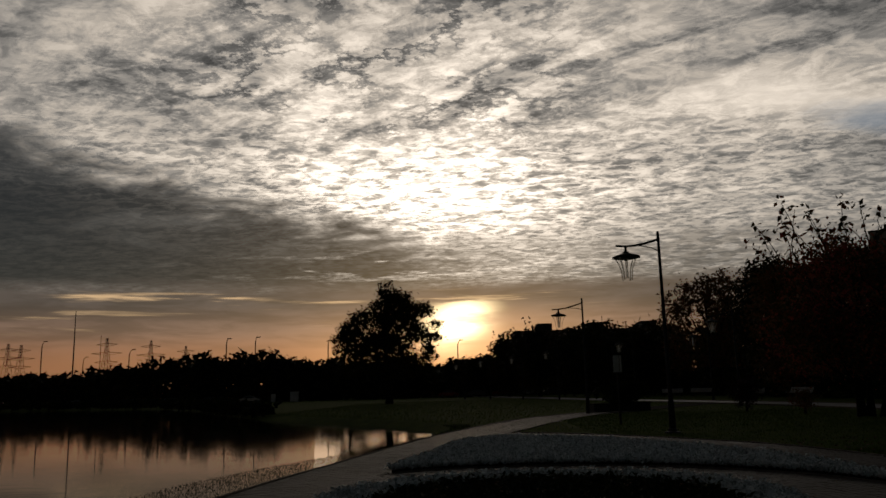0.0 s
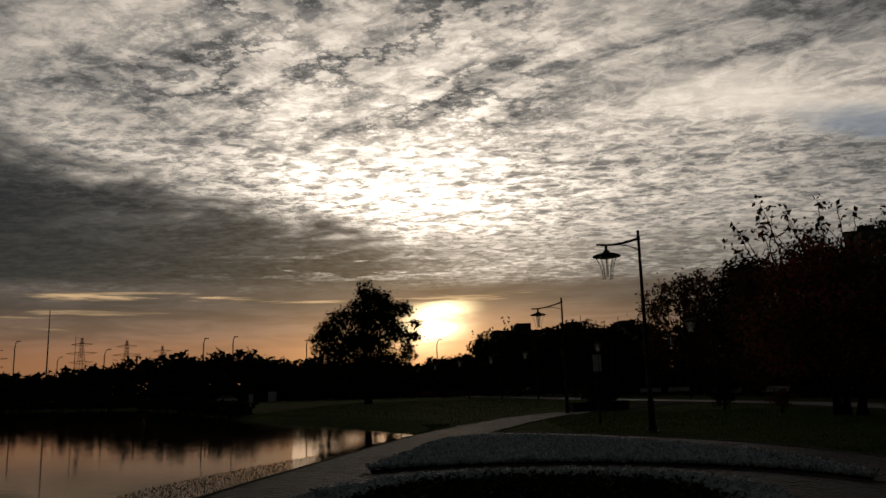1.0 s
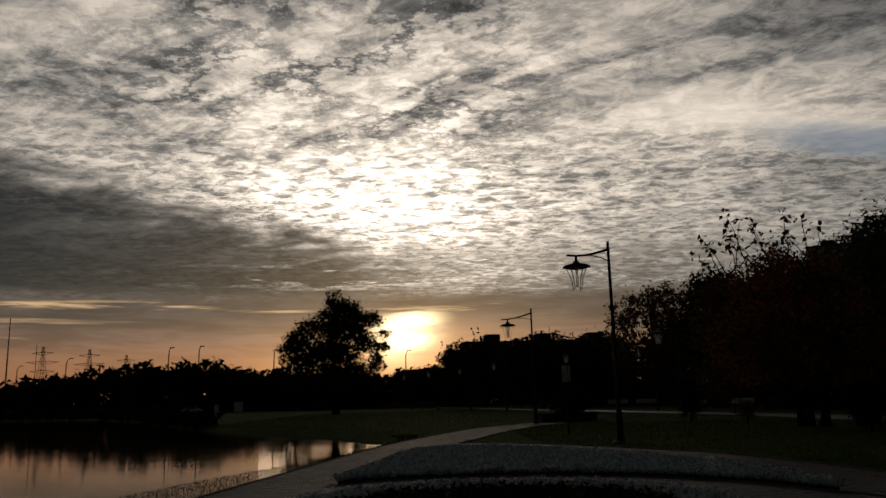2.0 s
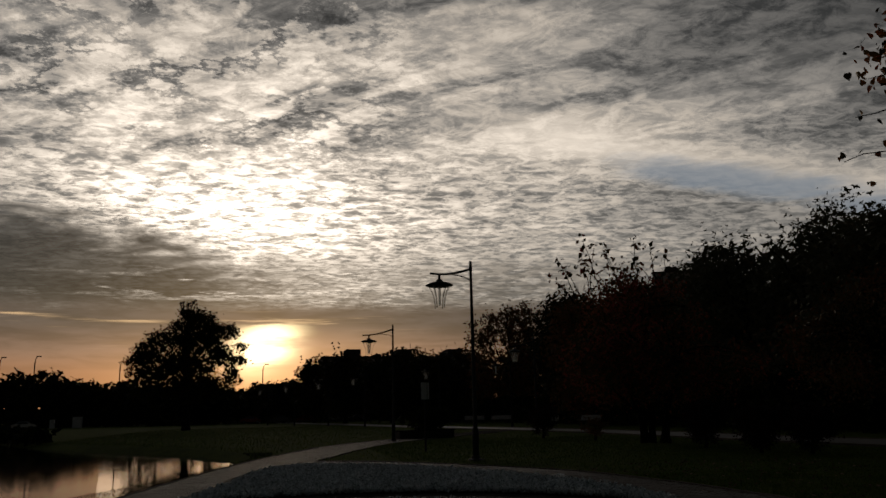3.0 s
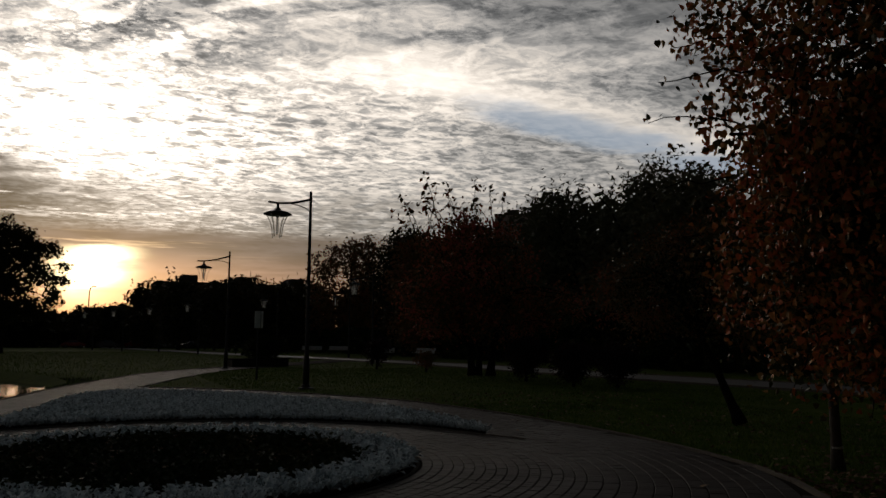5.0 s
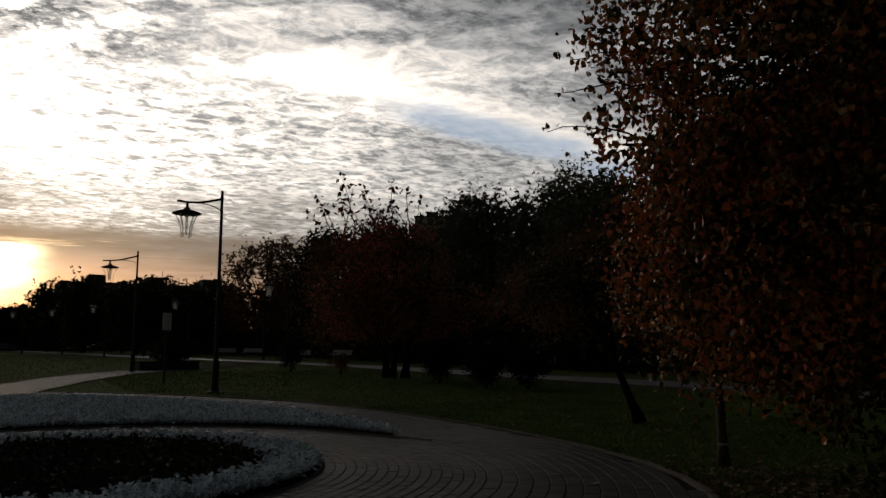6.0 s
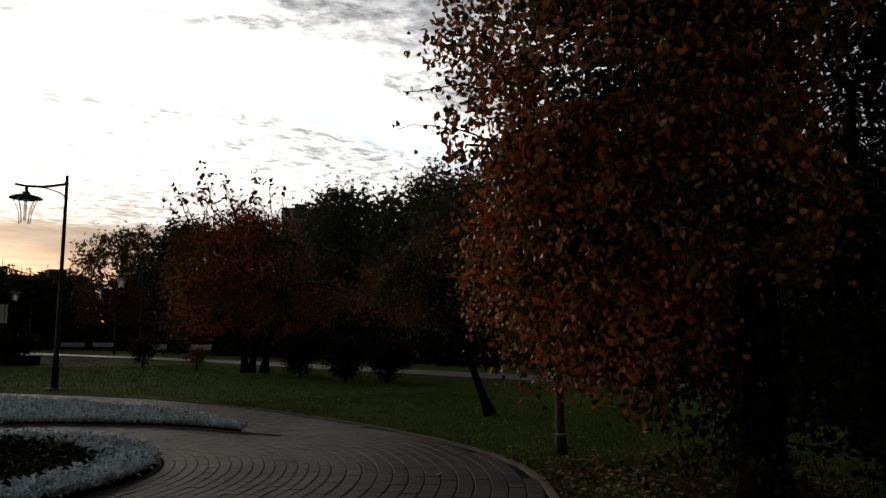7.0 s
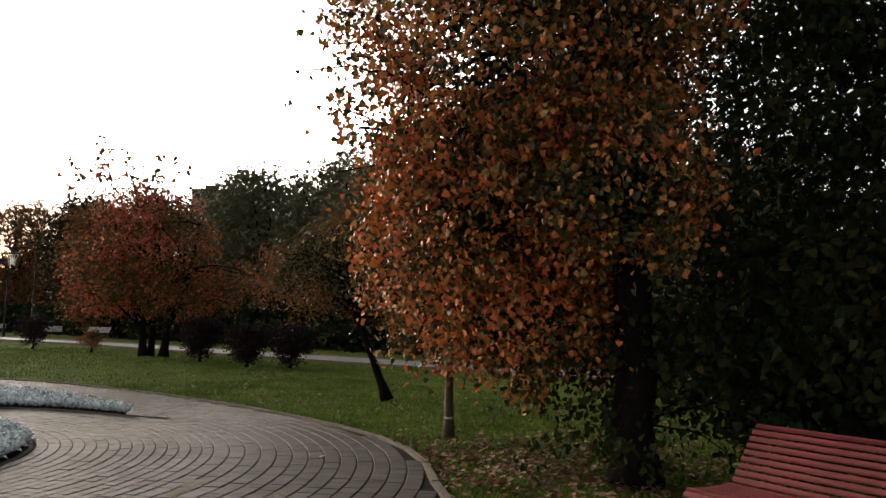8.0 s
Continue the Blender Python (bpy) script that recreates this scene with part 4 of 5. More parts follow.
def sprig_tuft(base, label, seed):
    """Long bare shoots with sparse leaves that stand over a crown."""
    rng = np.random.default_rng(seed)
    root = thing("shoots", pose(*base), label, "tree shoots")
    v, f, at = [], [], []
    for k in range(15):
        a = rng.uniform(-1, 1)
        foot = np.array([a * 1.6, -a * 1.6, rng.uniform(-0.6, 0.2)])
        end = foot + np.array([-0.35, 0.35, 0]) * rng.uniform(-1, 3.0) + (0, 0, rng.uniform(0.9, 2.3))
        pts = curve_points(foot, end, 0.12, 6, rng, 0.03)
        tv, tf = tube_arrays(pts, np.linspace(0.028, 0.010, 6), 4)
        array_part("twig", mesh_from("twig", tv, tf, BARK), root)
        for p in pts[3:]:
            at += [p + rng.normal(0, 0.13, 3) for _ in range(rng.integers(2, 6))]
    lv, lf = scatter(OVAL_V, OVAL_F, np.array(at), turns(rng, len(at), 1.2), rng.uniform(0.2, 0.36, len(at)))
    array_part("leaves", mesh_from("leaves", lv, lf, RED_AUTUMN), root, kind="stuff")


sprig_tuft((15.7, 32.1, 6.7), "thin leafy shoots rising above the red tree", 21)


def shrub(x, y, h, r, label, seed, leaf=None, size=0.085, n=330):
    return tree((x, y, 0), [(0, 0, 0, 0.05), (0.03, 0, h * 0.3, 0.04), (0, 0.04, h * 0.6, 0.02)], [(0, 0, h * 0.58, r * 1.05, r * 1.05, h * 0.36), (0.1, 0, h * 0.74, r * 0.9, r * 0.9, h * 0.26), (0, 0, h * 0.3, r * 0.62, r * 0.62, h * 0.26)],
                n, 26, size, leaf or PURPLE_LEAF, BARK, label, "shrub", seed, "oval", 0.11, 14, "clipped shrubs", shell=0.1, name="shrub", at_least=0.12)


shrub(16.26, 26.2, 1.75, 0.86, "clipped dark purple shrub on the lawn by the walkway", 31)
shrub(15.98, 22.45, 1.5, 0.74, "clipped dark purple shrub on the lawn by the walkway", 32)
shrub(16.94, 21.3, 1.5, 0.78, "clipped dark purple shrub on the lawn by the walkway", 33)
shrub(14.9, 40.1, 1.75, 0.75, "dark rounded shrub on the lawn by the walkway", 34, n=190)
shrub(15.9, 35.5, 1.1, 0.55, "small sparse reddish shrub on the lawn", 35, BROWN_LEAF, 0.1, 40)
shrub(10.2, 47.6, 1.75, 1.6, "wide dark shrub behind the planter seat", 36, DARK_LEAF, 0.13, 300)


def far_tree(x, y, h, r, seed, label, leaf=None, low=0.12, clusters=150, size=0.55, spread=0.6, group="background trees"):
    rng = random.Random(seed)
    lobes = [(0, 0, h * 0.58, r, r, h * 0.36), (rng.uniform(-0.3, 0.3) * r, 0, h * 0.8, r * 0.6, r * 0.6, h * 0.2), (rng.uniform(-0.5, 0.5) * r, rng.uniform(-0.4, 0.4) * r, h * (low + 0.2), r * 0.85, r * 0.85, h * 0.2)]
    return tree((x, y, 0), [(0, 0, 0, 0.022 * h), (0.02 * h, 0, h * 0.3, 0.017 * h), (0, 0.01 * h, h * 0.85, 0.004 * h)], lobes, clusters, 12, size, leaf or FAR_LEAF, BARK, label, "tree", seed, "spray", spread, 26, group, shell=0.25, at_least=h * low * 0.5)


# row behind the walkway
for _i, (_x, _y, _h, _r) in enumerate([(33.0, 13.0, 8.0, 4.2), (33.5, 20.5, 9.5, 4.6), (34.5, 28.0, 12.2, 4.8), (33.5, 36.0, 12.0, 4.4), (35.5, 43.5, 13.8, 4.6), (35.0, 52.0, 14.2, 4.6), (37.0, 60.0, 15.0, 4.8), (36.0, 70.0, 14.0, 4.8), (31.5, 4.0, 7.5, 4.2), (40.0, 24.0, 11.5, 4.6), (41.0, 47.0, 16.5, 5.0)]):
    far_tree(_x, _y, _h, _r, 50 + _i, "dense dark tree in the row behind the walkway", WOOD_LEAF, 0.05, 620, 0.26, 0.5)
# trees about the far end of the walkway
far_tree(31.5, 78.0, 14.0, 4.8, 71, "dark tree between the benches and the walkway", FAR_LEAF, 0.05, 750, 0.26, 0.5)
far_tree(29.5, 68.0, 12.0, 4.2, 72, "dark tree between the benches and the walkway", BROWN_LEAF, 0.05, 750, 0.24, 0.45)
far_tree(37.5, 92.0, 15.5, 5.2, 73, "dark tree beyond the park benches", FAR_LEAF, 0.05, 560, 0.36, 0.5)
far_tree(33.5, 108.0, 17.2, 6.4, 70, "tall rounded tree beyond the park benches", BROWN_LEAF, 0.08, 750, 0.31, 0.5)
for _i, (_x, _y, _h, _r) in enumerate([(24.0, 112.0, 9.5, 4.5), (18.0, 118.0, 11.0, 5.0), (12.5, 135.0, 12.5, 5.5), (24.0, 132.0, 12.0, 5.5), (33.0, 138.0, 12.5, 5.5), (8.0, 150.0, 11.5, 3.6), (2.5, 165.0, 8.5, 4.5), (44.0, 128.0, 13.5, 5.5), (-2.0, 190.0, 9.0, 6.0), (-8.0, 215.0, 8.0, 6.5), (10.0, 180.0, 9.0, 5.5), (50.0, 105.0, 12.0, 5.0)]):
    far_tree(_x, _y, _h, _r, 80 + _i, "rounded tree at the far end of the park", FAR_LEAF, 0.05, 270, 0.48, 0.6)
# the big tree before the sun
tree((-9.7, 97.2, 0), [(0.5, 0, 0, 0.38), (0.4, 0, 3.5, 0.32), (0.0, 0.1, 7.0, 0.24), (0.1, 0, 11.0, 0.14), (0.2, 0, 15.0, 0.04)],
     [(x, 0.7 * math.sin(3 * x + z), z, r, r, h) for x, z, r, h in
      ((0.1, 14.6, 0.8, 1.0), (0.5, 13.6, 1.1, 0.9), (1.7, 12.8, 1.7, 1.2), (-0.3, 11.6, 1.6, 1.5), (3.8, 11.8, 1.4, 0.9), (5.2, 11.6, 0.9, 0.6), (2.3, 10.2, 2.3, 1.4), (6.0, 9.8, 1.0, 0.35), (-0.3, 8.5, 1.8, 2.2), (1.8, 6.6, 1.8, 2.2),
       (6.1, 8.2, 1.0, 0.5), (5.4, 6.4, 1.1, 1.3), (-3.0, 10.6, 1.6, 1.2), (-4.6, 9.3, 1.4, 1.2), (-5.4, 7.7, 1.0, 1.5), (-4.6, 5.4, 1.2, 1.5), (-1.9, 5.6, 1.3, 1.9), (0.2, 4.8, 1.8, 1.4), (3.4, 5.0, 1.8, 1.1), (-3.2, 7.6, 1.9, 1.9), (4.2, 8.8, 1.4, 1.2))],
     1350, 16, 0.235, FAR_LEAF, BARK, "large spreading willow on the far bank before the sun", seed=101, shape="spray", spread=0.33, limbs=110, droop=0.6, shell=0.3, at_least=2.6)
# far bank
_r = random.Random(7)
for _i in range(34):
    _x = -212 + _i * 6.1 + _r.uniform(-1.7, 1.7)
    _tall = 12.6 if -66 < _x < -54 else 11.4 if -72 < _x < -42 else 9.8 if _x > -88 else 6.6
    far_tree(_x, 186 + _r.uniform(-3, 14) - max(0, _x + 56) * 0.35, _tall * _r.uniform(0.8, 1.0), _r.uniform(4.2, 6.0), 200 + _i, "dark bushy tree on the far bank of the pond", FAR_LEAF, 0.02, 64, 0.85, 0.75, "far bank trees")
far_tree(-52.0, 200.0, 14.2, 4.6, 260, "thin half-bare tree on the far bank of the pond", BROWN_LEAF, 0.3, 60, 0.4, 0.5)

def woods(name, line, depth, heights, n, size, leaf, label, seed):
    """A thick belt of trees and scrub too far off to tell apart, with an uneven top."""
    rng = np.random.default_rng(seed)
    line = np.array(line, float)
    s = np.concatenate([[0], np.cumsum(np.linalg.norm(np.diff(line, axis=0), axis=1))])
    t = rng.uniform(0, s[-1], n)
    x, y = (np.interp(t, s, line[:, i]) for i in (0, 1))
    top = np.interp(t, s, heights) * np.array([0.8 + 0.28 * noise.noise((q * 0.17, seed, 0)) + 0.22 * noise.noise((q * 0.55, seed, 3.1)) for q in t])
    off = rng.normal(0, depth * 0.4, (n, 2))
    z = top * rng.uniform(0.0, 1.0, n) ** 0.75
    lv, lf = scatter(SPRAY_V, SPRAY_F, np.c_[x + off[:, 0], y + off[:, 1], z], turns(rng, n, 1.2), rng.uniform(0.6, 1.3, n) * size)
    return tagged(new(name, mesh_from(name, lv, lf, leaf)), label, "woods", kind="stuff")


woods("far_woods", [(-262, 178), (-156, 187), (-88, 186), (-71, 185), (-54, 185), (-34, 182), (-20, 178), (-9, 173)], 4.5, [7.0, 7.2, 9.4, 12.6, 13.0, 10.8, 8.4, 6.4], 15000, 1.25, FAR_LEAF, "belt of dark scrub and trees across the pond", 1)
woods("hedge", [(-262, 184), (-156, 192), (-88, 191), (-54, 190), (-34, 187), (-20, 183), (-9, 178)], 2.0, [4.5, 4.5, 4.6, 4.8, 4.8, 4.6, 4.5], 7000, 1.0, DARK_LEAF, "dense dark hedge under the far bank trees", 9)
# low dark strip added over the pale far bank to keep it black
woods("reeds", [(-15, 62), (-21, 72), (-33, 99), (-53, 136), (-86, 159.5), (-140, 167.5), (-215, 162)], 0.8, [0.8, 0.9, 1.1, 1.2, 1.3, 1.3, 1.3], 7000, 0.6, DARK_LEAF, "low dark leafy fringe added to blacken the far shore", 8)
woods("far_woods", [(-60, 260), (-20, 240), (0, 235), (20, 170), (60, 160), (90, 130)], 6.0, [9.5, 10.0, 10.5, 13.5, 16.0, 16.0], 9000, 1.3, FAR_LEAF, "far belt of dark trees beyond the park", 2)
woods("hedge", [(22, 118), (30, 100), (30.5, 80), (31, 60), (31, 40), (31, 20), (29, 0), (27, -20)], 1.6, [3.2, 3.4, 3.6, 4.0, 4.2, 4.4, 4.6, 4.6], 9000, 0.5, DARK_LEAF, "dense dark hedge along the far side of the walkway", 3)
woods("hedge", [(-9, 174), (2, 170), (14, 166), (24, 160)], 1.5, [3.4, 3.6, 3.8, 3.6], 4000, 0.5, DARK_LEAF, "dense dark hedge at the far end of the park", 4)
woods("far_woods", [(46, 85), (44, 60), (44, 38), (42, 24), (40, 5), (36, -15)], 3.0, [15.0, 15.5, 14.0, 9.5, 7.5, 7.5], 9000, 0.9, WOOD_LEAF, "dark wood behind the walkway trees", 5)
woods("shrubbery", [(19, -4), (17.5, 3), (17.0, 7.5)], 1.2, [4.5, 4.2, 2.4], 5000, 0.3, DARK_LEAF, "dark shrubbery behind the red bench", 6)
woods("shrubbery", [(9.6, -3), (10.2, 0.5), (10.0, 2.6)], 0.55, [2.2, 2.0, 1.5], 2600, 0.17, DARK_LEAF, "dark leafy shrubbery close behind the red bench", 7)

# ---- distance: buildings, pylons, masts, flyover, cars ----


def block(m, wide, deep, floors, label, bays):
    """A slab block of flats with windows in its long front."""
    root = thing("apartment_building", m, label, "building", "blocks of flats")
    h = floors * 2.9 + 1.2
    bm = bmesh.new()
    box(bm, (-wide / 2, 0, 0), (wide / 2, deep, h), 0.05)
    part("wall", bm, CONCRETE, root)
    bm = bmesh.new()
    box(bm, (-wide / 2 - 0.3, -0.3, h), (wide / 2 + 0.3, deep + 0.3, h + 0.5), 0.05)
    for k in range(3):
        box(bm, (-wide * 0.35 + k * wide * 0.33, deep * 0.3, h + 0.5), (-wide * 0.35 + k * wide * 0.33 + 4, deep * 0.7, h + 2.6), 0.05)
    part("roof", bm, ROOFING, root)
    for k in range(5):
        bm = bmesh.new()
        tube(bm, [(wide * (0.02 + 0.05 * k), deep * 0.4, h + 0.4), (wide * (0.02 + 0.05 * k), deep * 0.4, h + 2.2 + 0.7 * (k * 7 % 4))], [0.12, 0.08], 5)
        part("antenna", bm, STEEL, root)
    for fl in range(max(0, floors - 3), floors):
        for b in range(bays):
            bm = bmesh.new()
            cx = -wide / 2 + (b + 0.5) * wide / bays
            box(bm, (cx - 0.75, -0.04, 1.6 + fl * 2.9), (cx + 0.75, 0.02, 3.0 + fl * 2.9))
            pane = part("window", bm, PANE, root)
            bm = bmesh.new()
            box(bm, (cx - 0.85, -0.14, 1.5 + fl * 2.9), (cx + 0.85, -0.045, 1.58 + fl * 2.9))
            part("sill", bm, STEEL, pane)
    return root


block(pose(33.5, 205, 0, 0, 0, 2), 42, 13, 5, "long grey block of flats behind the park trees", 12)
block(pose(133, 228, 0, 0, 0, -30), 26, 14, 15, "tall pinkish block of flats above the trees", 7)


def pylon(x, y, h, label):
    """A lattice power pylon with three pairs of arms."""
    root = thing("power_pylon", pose(x, y, 0), label, "pylon", "power pylons")
    bm = bmesh.new()
    def half(z): return 0.11 * h * (1 - z / h) ** 1.3 + 0.012 * h
    zs = [h * k / 9 for k in range(10)]
    thick = 0.0042 * h
    for sx, sy in ((1, 1), (1, -1), (-1, 1), (-1, -1)):
        tube(bm, [(sx * half(z), sy * half(z), z) for z in zs], [thick] * 10, 4)
    for a, b in zip(zs, zs[1:]):
        for s in (1, -1):
            tube(bm, [(-half(a), s * half(a), a), (half(b), s * half(b), b)], [thick * 0.6] * 2, 4)
            tube(bm, [(half(a), s * half(a), a), (-half(b), s * half(b), b)], [thick * 0.6] * 2, 4)
    part("mast", bm, STEEL, root)
    for z, w in ((0.62, 0.19), (0.76, 0.25), (0.9, 0.17)):
        bm = bmesh.new()
        tube(bm, [(-w * h, 0, z * h), (0, 0, z * h + 0.02 * h), (w * h, 0, z * h)], [thick * 0.7, thick * 1.2, thick * 0.7], 4)
        tube(bm, [(-w * h, 0, z * h), (0, 0, z * h - 0.03 * h), (w * h, 0, z * h)], [thick * 0.7] * 3, 4)
        part("cross_arm", bm, STEEL, root)
    return root


for _x, _y, _h in ((-278, 590, 48), (-265, 641, 49), (-254, 691, 47), (-354, 588, 46), (-345, 590, 45)):
    pylon(_x, _y, _h, "tall lattice steel power pylon on the horizon")
_mast = thing("radio_mast", pose(-202, 393, 0), "very tall thin radio mast on the horizon", "mast")
bm = bmesh.new()
tube(bm, [(0, 0, 0), (0, 0, 25), (0, 0, 47)], [0.45, 0.35, 0.2], 6)
part("shaft", bm, STEEL, _mast)
_thin = thing("radio_mast", pose(-165, 345, 0), "thin radio mast on the horizon", "mast")
bm = bmesh.new()
tube(bm, [(0, 0, 0), (0, 0, 30)], [0.2, 0.1], 6)
part("shaft", bm, STEEL, _thin)


def road_light(x, y, h, reach, label="tall roadside light on the far flyover"):
    root = thing("road_light", pose(x, y, 0), label, "street lamp", "roadside lights")
    bm = bmesh.new()
    tube(bm, [(0, 0, 0), (0, 0, h * 0.9), (reach * 0.3, 0, h * 0.97), (reach, 0, h)], [0.22, 0.16, 0.12, 0.1], 6)
    part("pole", bm, STEEL, root)
    bm = bmesh.new()
    box(bm, (reach - 0.3, -0.25, h - 0.1), (reach + 0.9, 0.25, h + 0.15), 0.05)
    part("head", bm, STEEL, root)


for _x, _y, _h, _d in ((-136, 245, 20.3, 0.8), (-108, 246, 17, 1.2), (-150, 300, 18, 1.2), (-66, 212, 17.0, 0.5), (-58, 212, 17.2, 0.5), (-38, 212, 15.8, 0.5), (-3.2, 240, 16.5, 0.8)):
    road_light(_x, _y, _h, _d)

flyover = thing("flyover", pose(0, 0, 0), "distant low concrete road flyover with railings", "bridge")
bm = bmesh.new()
box(bm, (-260, 296, 8.2), (-132, 304, 9.8), 0.1)
part("deck", bm, CONCRETE, flyover)
for _k in range(9):
    bm = bmesh.new()
    lathe(bm, [(0.7, 0), (0.7, 8.2)], 10, (-255 + _k * 15, 300, 0))
    part("pier", bm, CONCRETE, flyover)
bm = bmesh.new()
for _z in (10.4, 11.0):
    tube(bm, [(-260, 296.3, _z), (-132, 296.3, _z)], [0.07, 0.07], 4)
for _k in range(44):
    tube(bm, [(-260 + _k * 3, 296.3, 9.8), (-260 + _k * 3, 296.3, 11.0)], [0.06, 0.06], 4)
part("railing", bm, STEEL, flyover)


def utility_box(x, y, w, h):
    root = thing("utility_cabinet", pose(x, y, 0), "pale utility cabinet on the far bank", "cabinet", "utility cabinets")
    bm = bmesh.new()
    box(bm, (-w / 2, -0.4, 0), (w / 2, 0.4, h), 0.04)
    part("body", bm, SIGN_WHITE, root)
    bm = bmesh.new()
    box(bm, (-w / 2 - 0.08, -0.5, h), (w / 2 + 0.08, 0.5, h + 0.1), 0.02)
    part("roof", bm, STEEL, root)
    bm = bmesh.new()
    box(bm, (-w / 2 + 0.1, -0.43, 0.15), (w / 2 - 0.1, -0.402, h - 0.15), 0.01)
    part("door", bm, SIGN_WHITE, root)


utility_box(-41.2, 166.0, 0.8, 1.7)
utility_box(-36.8, 166.5, 1.7, 2.1)


def car(m, paint, label):
    root = thing("car", m, label, "car", "parked cars")
    bm = bmesh.new()
    side = [(-2.1, 0.35), (-2.15, 0.75), (-1.95, 0.92), (-1.35, 0.98), (-0.75, 1.42), (0.55, 1.45), (1.2, 1.0), (1.95, 0.88), (2.15, 0.65), (2.1, 0.35)]
    rows = [[bm.verts.new((x, s * (0.85 - 0.12 * max(0, z - 0.9) / 0.5), z)) for x, z in side] for s in (-1, 1)]
    n = len(side)
    for i in range(n):
        bm.faces.new((rows[0][i], rows[0][(i + 1) % n], rows[1][(i + 1) % n], rows[1][i]))
    bm.faces.new(rows[0][::-1])
    bm.faces.new(rows[1])
    bmesh.ops.bevel(bm, geom=bm.edges[:], offset=0.04, segments=2, affect="EDGES")
    part("body", bm, paint, root, smooth=False)
    for s in (-1, 1):
        bm = bmesh.new()
        q = [(-1.15, 1.0), (-0.7, 1.36), (0.5, 1.38), (1.0, 1.02)]
        w = [[bm.verts.new((x, s * (0.845 - 0.12 * (z - 0.9) / 0.5 + o), z)) for x, z in q] for o in (0.0, 0.012)]
        bm.faces.new(w[0]), bm.faces.new(w[1][::-1])
        for i in range(4):
            bm.faces.new((w[0][i], w[0][(i + 1) % 4], w[1][(i + 1) % 4], w[1][i]))
        part("side_window", bm, PANE, root)
        for x in (-1.3, 1.35):
            bm = bmesh.new()
            lathe(bm, [(0.2, -0.1), (0.32, -0.09), (0.32, 0.09), (0.2, 0.1)], 16)
            bmesh.ops.transform(bm, matrix=pose(x, s * 0.76, 0.32, 90), verts=bm.verts[:])
            wheel = part("wheel", bm, RUBBER, root)
            bm = bmesh.new()
            lathe(bm, [(0.05, -0.115), (0.19, -0.105), (0.19, 0.105), (0.05, 0.115)], 12)
            bmesh.ops.transform(bm, matrix=pose(x, s * 0.76, 0.32, 90), verts=bm.verts[:])
            part("rim", bm, STEEL, wheel, "steel wheel rim")
    return root


_cars = [car(pose(-86, 171, 0, 0, 0, 5), CAR_PAINTS[0], "silver saloon car parked on the far bank"), car(pose(-74, 170, 0, 0, 0, 3), CAR_PAINTS[1], "dark saloon car parked on the far bank"), car(pose(-104, 172.5, 0, 0, 0, 5), CAR_PAINTS[2], "dark red saloon car parked on the far bank")]
for _k, (_x, _y) in enumerate([(-64, 168), (-54, 164), (-122, 173), (-44, 158), (2, 163), (7, 162), (12, 160), (17, 158), (-4.0, 165)]):
    copy_thing(_cars[_k % 3], pose(_x, _y, 0, 0, 0, 4 * (_k % 4)))

# ---- grass, fallen leaves and pavers, last ----


def grass(name, pts, h, mat, rng, label):
    n = len(pts)
    v = [(-0.13, 0, 0), (0.13, 0, 0), (0.08, 0.14, 0.6), (0.0, 0.4, 0.95)]
    f = [(0, 1, 2), (0, 2, 3)]
    lv, lf = scatter(v, f, np.c_[pts, np.full(n, -0.035)], turns(rng, n, 0.35), rng.uniform(0.6, 1.5, n) * h)
    ob = new(name, mesh_from(name, lv, lf, mat))
    return tagged(ob, label, "grass", kind="stuff")


_rng = np.random.default_rng(77)


def lawn_points(n, lo, hi):
    p = _rng.uniform(lo, hi, (n, 2))
    ok = ~inside(p, plaza_outline) & ~inside(p, path_outline) & ~inside(p, SHORE) & (far_from(p, EDGE) > 0.06) & (far_from(p, ROAD) > 2.1)
    return p[ok]


grass("grass", lawn_points(110000, (5.6, -1.0), (15.5, 17.0)), 0.05, BLADE, _rng, "short green lawn grass beside the plaza")
grass("grass", lawn_points(75000, (5.0, 14.0), (22.0, 42.0)), 0.055, BLADE, _rng, "short green lawn grass before the walkway")
grass("grass", lawn_points(48000, (-14.0, 26.0), (22.0, 110.0)), 0.09, BLADE, _rng, "open lawn between the pond and the walkway")
_p = lawn_points(80000, (-5.0, 4.0), (1.0, 34.0))
grass("grass", _p[far_from(_p, SHORE) < 1.6], 0.035, DARK_LEAF, _rng, "rough grass along the edge of the pond")
_p = np.vstack([_rng.normal((8.4, 4.2), (1.3, 1.3), (3000, 2)), _rng.uniform((6.0, 1.0), (15.0, 20.0), (1500, 2))])
_p = _p[~inside(_p, plaza_outline)]
_v, _f = scatter(HEART_V, HEART_F, np.c_[_p, _rng.uniform(0.0, 0.045, len(_p))], turns(_rng, len(_p), 0.45), _rng.uniform(0.035, 0.08, len(_p)))
tagged(new("fallen_leaves", mesh_from("fallen_leaves", _v, _f, FALLEN)), "brown fallen leaves littering grass under the tree", "leaves", kind="stuff")
_p = _rng.uniform((4.0, 2.0), (8.8, 14.0), (16, 2))
_p = np.vstack([_p[inside(_p, plaza_outline)], [(7.04, 6.1)]])
_v, _f = scatter(HEART_V, HEART_F, np.c_[_p, np.full(len(_p), 0.03)], turns(_rng, len(_p), 0.3), np.r_[_rng.uniform(0.04, 0.07, len(_p) - 1), 0.13])
tagged(new("fallen_leaves", mesh_from("fallen_leaves", _v, _f, FALLEN)), "few dry curled leaves lying on the pavers", "leaves", kind="stuff")


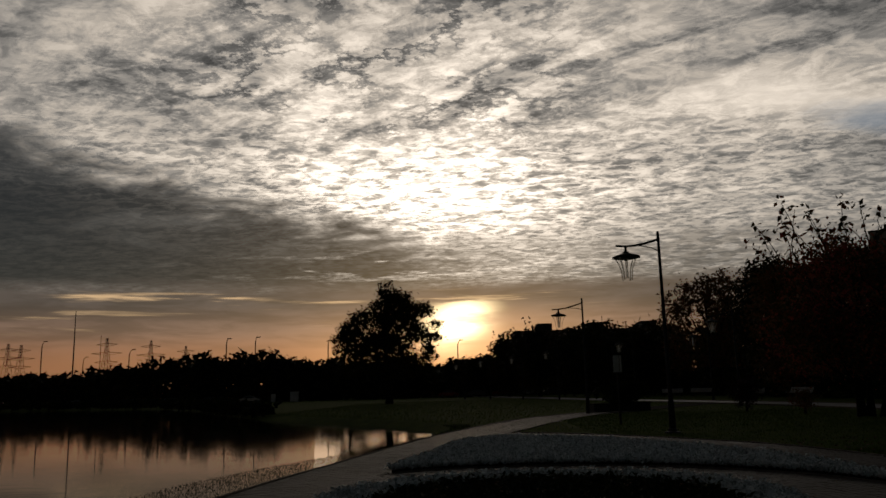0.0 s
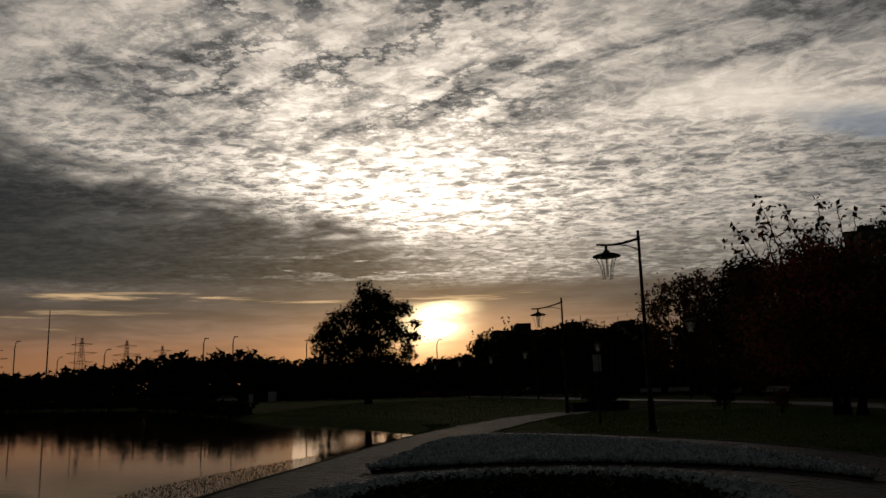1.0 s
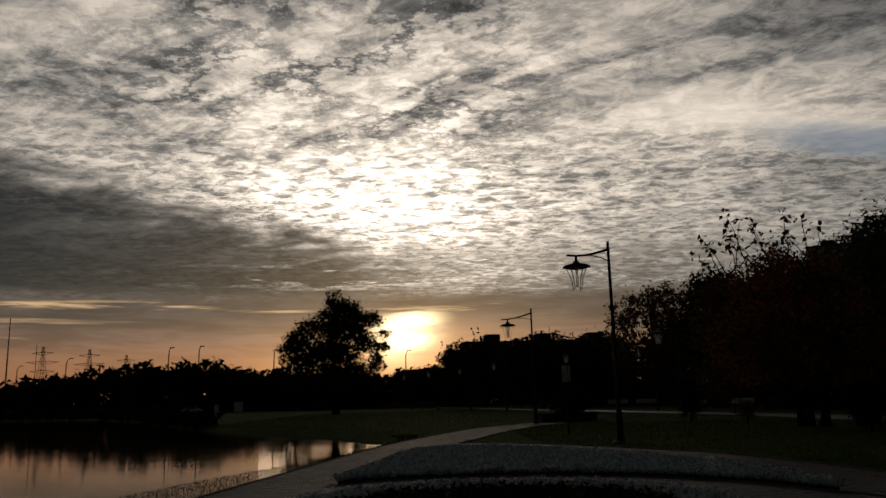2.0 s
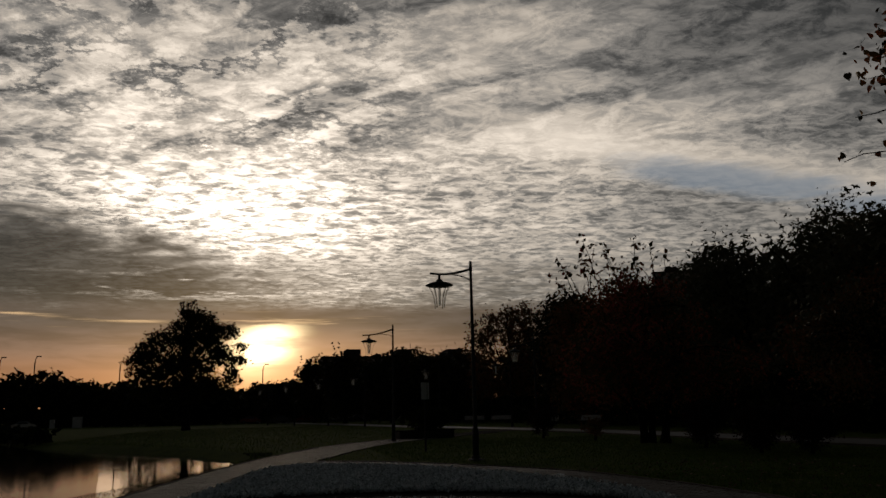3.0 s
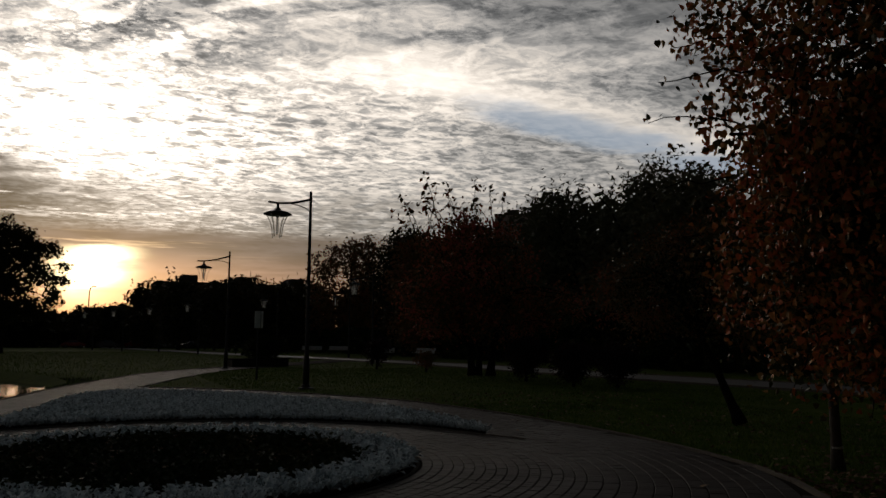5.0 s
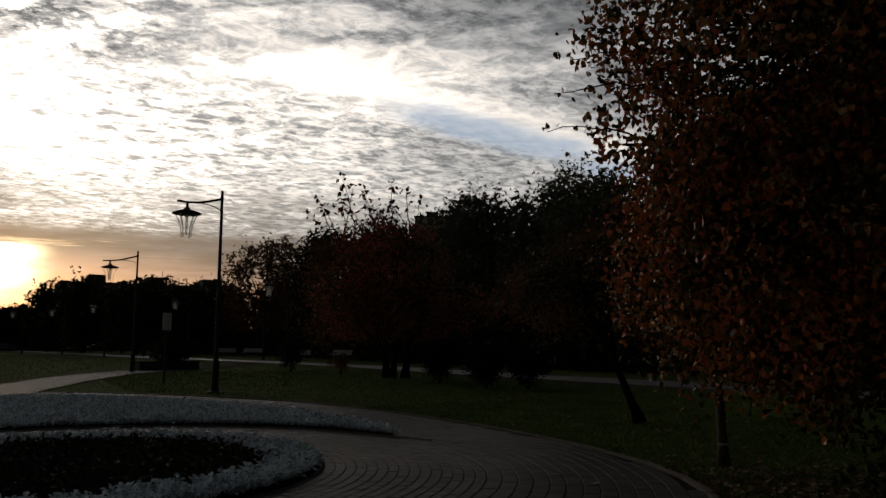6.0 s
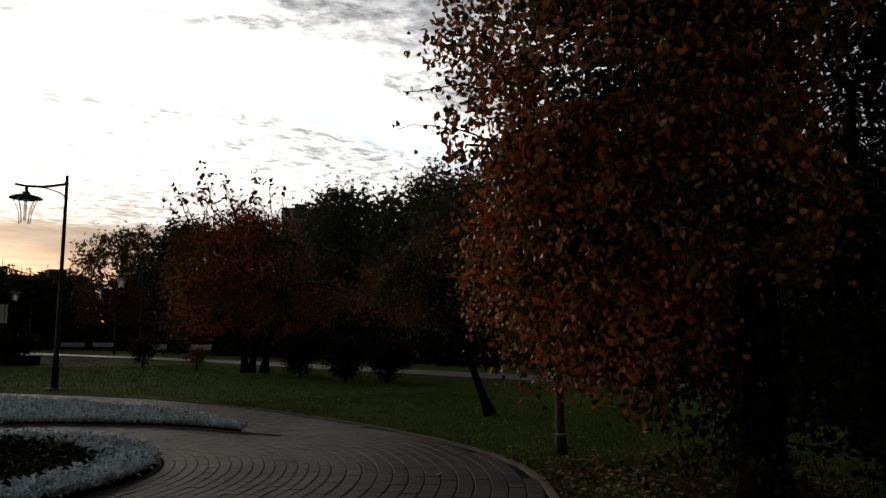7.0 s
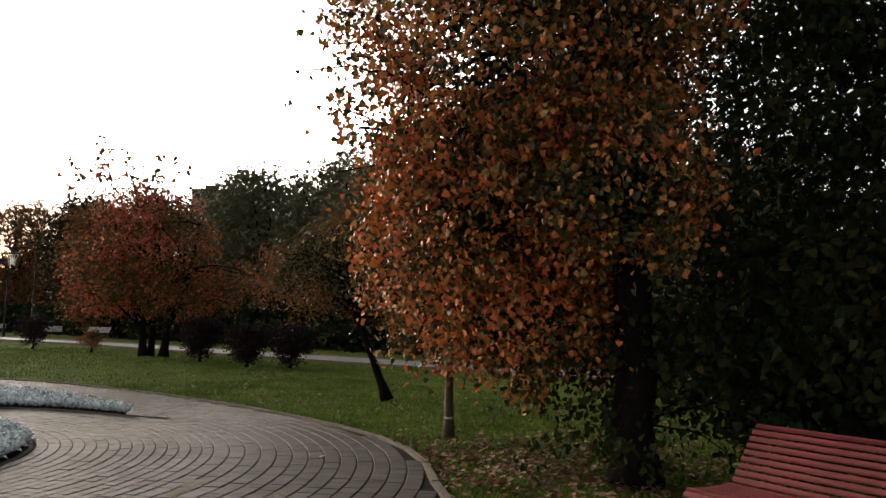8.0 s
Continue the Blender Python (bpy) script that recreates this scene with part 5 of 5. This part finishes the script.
def paver_shape():
    """A unit block with a chamfered top edge, no underside."""
    v = [(-.5, -.5, -1), (.5, -.5, -1), (.5, .5, -1), (-.5, .5, -1), (-.5, -.5, -.12), (.5, -.5, -.12), (.5, .5, -.12), (-.5, .5, -.12), (-.475, -.46, 0), (.475, -.46, 0), (.475, .46, 0), (-.475, .46, 0)]
    f = [(8, 9, 10, 11)] + [(i, (i + 1) % 4, (i + 1) % 4 + 4, i + 4) for i in range(4)] + [(i + 4, (i + 1) % 4 + 4, (i + 1) % 4 + 8, i + 8) for i in range(4)]
    return np.array(v), np.array(f)


def lay(parent, spots, singles, name="paver"):
    """spots: x, y, turn, length, width. The singles are stones of their own, the rest one joined piece."""
    v, f = paver_shape()
    me = mesh_from(name, v * (0.17, 0.108, 0.05), f, PAVER)
    for i in np.flatnonzero(singles):
        x, y, a, lng, wid = spots[i]
        ob = new(name, me)
        ob.parent = parent
        ob.matrix_world = Matrix.Translation((x, y, 0.012 + random.uniform(-0.003, 0.003))) @ Matrix.Rotation(a, 4, "Z") @ Matrix.Diagonal((lng / 0.17, wid / 0.108, 1, 1))
    s = spots[~singles]
    c, d = np.cos(s[:, 2]), np.sin(s[:, 2])
    x = v[None, :, 0] * s[:, 3, None]
    y = v[None, :, 1] * s[:, 4, None]
    out = np.stack([s[:, 0, None] + x * c[:, None] - y * d[:, None], s[:, 1, None] + x * d[:, None] + y * c[:, None], v[None, :, 2] * 0.05 + 0.012 + np.random.default_rng(3).uniform(-0.003, 0.003, (len(s), 1))], -1)
    faces = f[None] + (np.arange(len(s)) * len(v))[:, None, None]
    array_part("pavers", mesh_from("pavers", out.reshape(-1, 3), faces.reshape(-1, 4), PAVER), parent, kind="stuff")


def ring_spots():
    out = []
    rng = np.random.default_rng(4)
    # small setts round the bed, longer pavers laid end-on outside the kerb ring
    rows = [(3.1 + 0.125 * k, 0.125, 0.115) for k in range(15)] + [(5.0 + 0.17 * k, 0.17, 0.115) for k in range(76)]
    for r, deep, long in rows:
        n = int(2 * math.pi * r / long)
        a = (np.arange(n) + rng.uniform()) * 2 * math.pi / n
        out.append(np.stack([CENTRE[0] + r * np.cos(a), CENTRE[1] + r * np.sin(a), a + math.pi / 2, np.full(n, 2 * math.pi * r / n - 0.006), np.full(n, deep - 0.011)], 1))
    s = np.vstack(out)
    p = s[:, :2]
    ok = inside(p, plaza_outline) & ~inside(p, BED_ONE) & (far_from(p, EDGE) > 0.11) & (p[:, 1] > -3.5) & ~inside(p, path_outline)
    return s[ok]


_s = ring_spots()
_near = (_s[:, 0] > 5.3) & (_s[:, 0] < 7.0) & (_s[:, 1] > 4.9) & (_s[:, 1] < 8.2)
_near &= np.cumsum(_near) <= 300
lay(pavement, _s, _near)


def path_spots():
    """Rows of stretchers across the footpath."""
    mid, half = (LEFT + RIGHT) / 2, np.linalg.norm(RIGHT - LEFT, axis=1) / 2
    d = np.linalg.norm(np.diff(mid, axis=0), axis=1)
    s = np.concatenate([[0], np.cumsum(d)])
    out = []
    for k in range(int(s[-1] / 0.115)):
        t = (k + 0.5) * 0.115
        c = np.array([np.interp(t, s, mid[:, i]) for i in (0, 1)])
        e = np.array([np.interp(t + 0.3, s, mid[:, i]) for i in (0, 1)]) - np.array([np.interp(t - 0.3, s, mid[:, i]) for i in (0, 1)])
        if not -3.5 < c[1] < 46:
            continue
        e /= np.linalg.norm(e)
        side = np.array([e[1], -e[0]])
        h = np.interp(t, s, half) - 0.05
        for q in np.arange(-h + 0.1 * (k % 2), h, 0.21):
            out.append((*(c + side * q), math.atan2(side[1], side[0]), 0.2, 0.105))
    return np.array(out)


_s = path_spots()
_near = (_s[:, 1] > 10.5) & (_s[:, 1] < 14.0)
_near &= np.cumsum(_near) <= 300
lay(path_base, _s, _near)
path_kerb = thing("kerb", pose(0, 0, 0), "low concrete kerb edging the pond-side footpath", "kerb", kind="structure")
kerb_run(path_kerb, LEFT[8:62], 0.04, 0.03, 1.0)
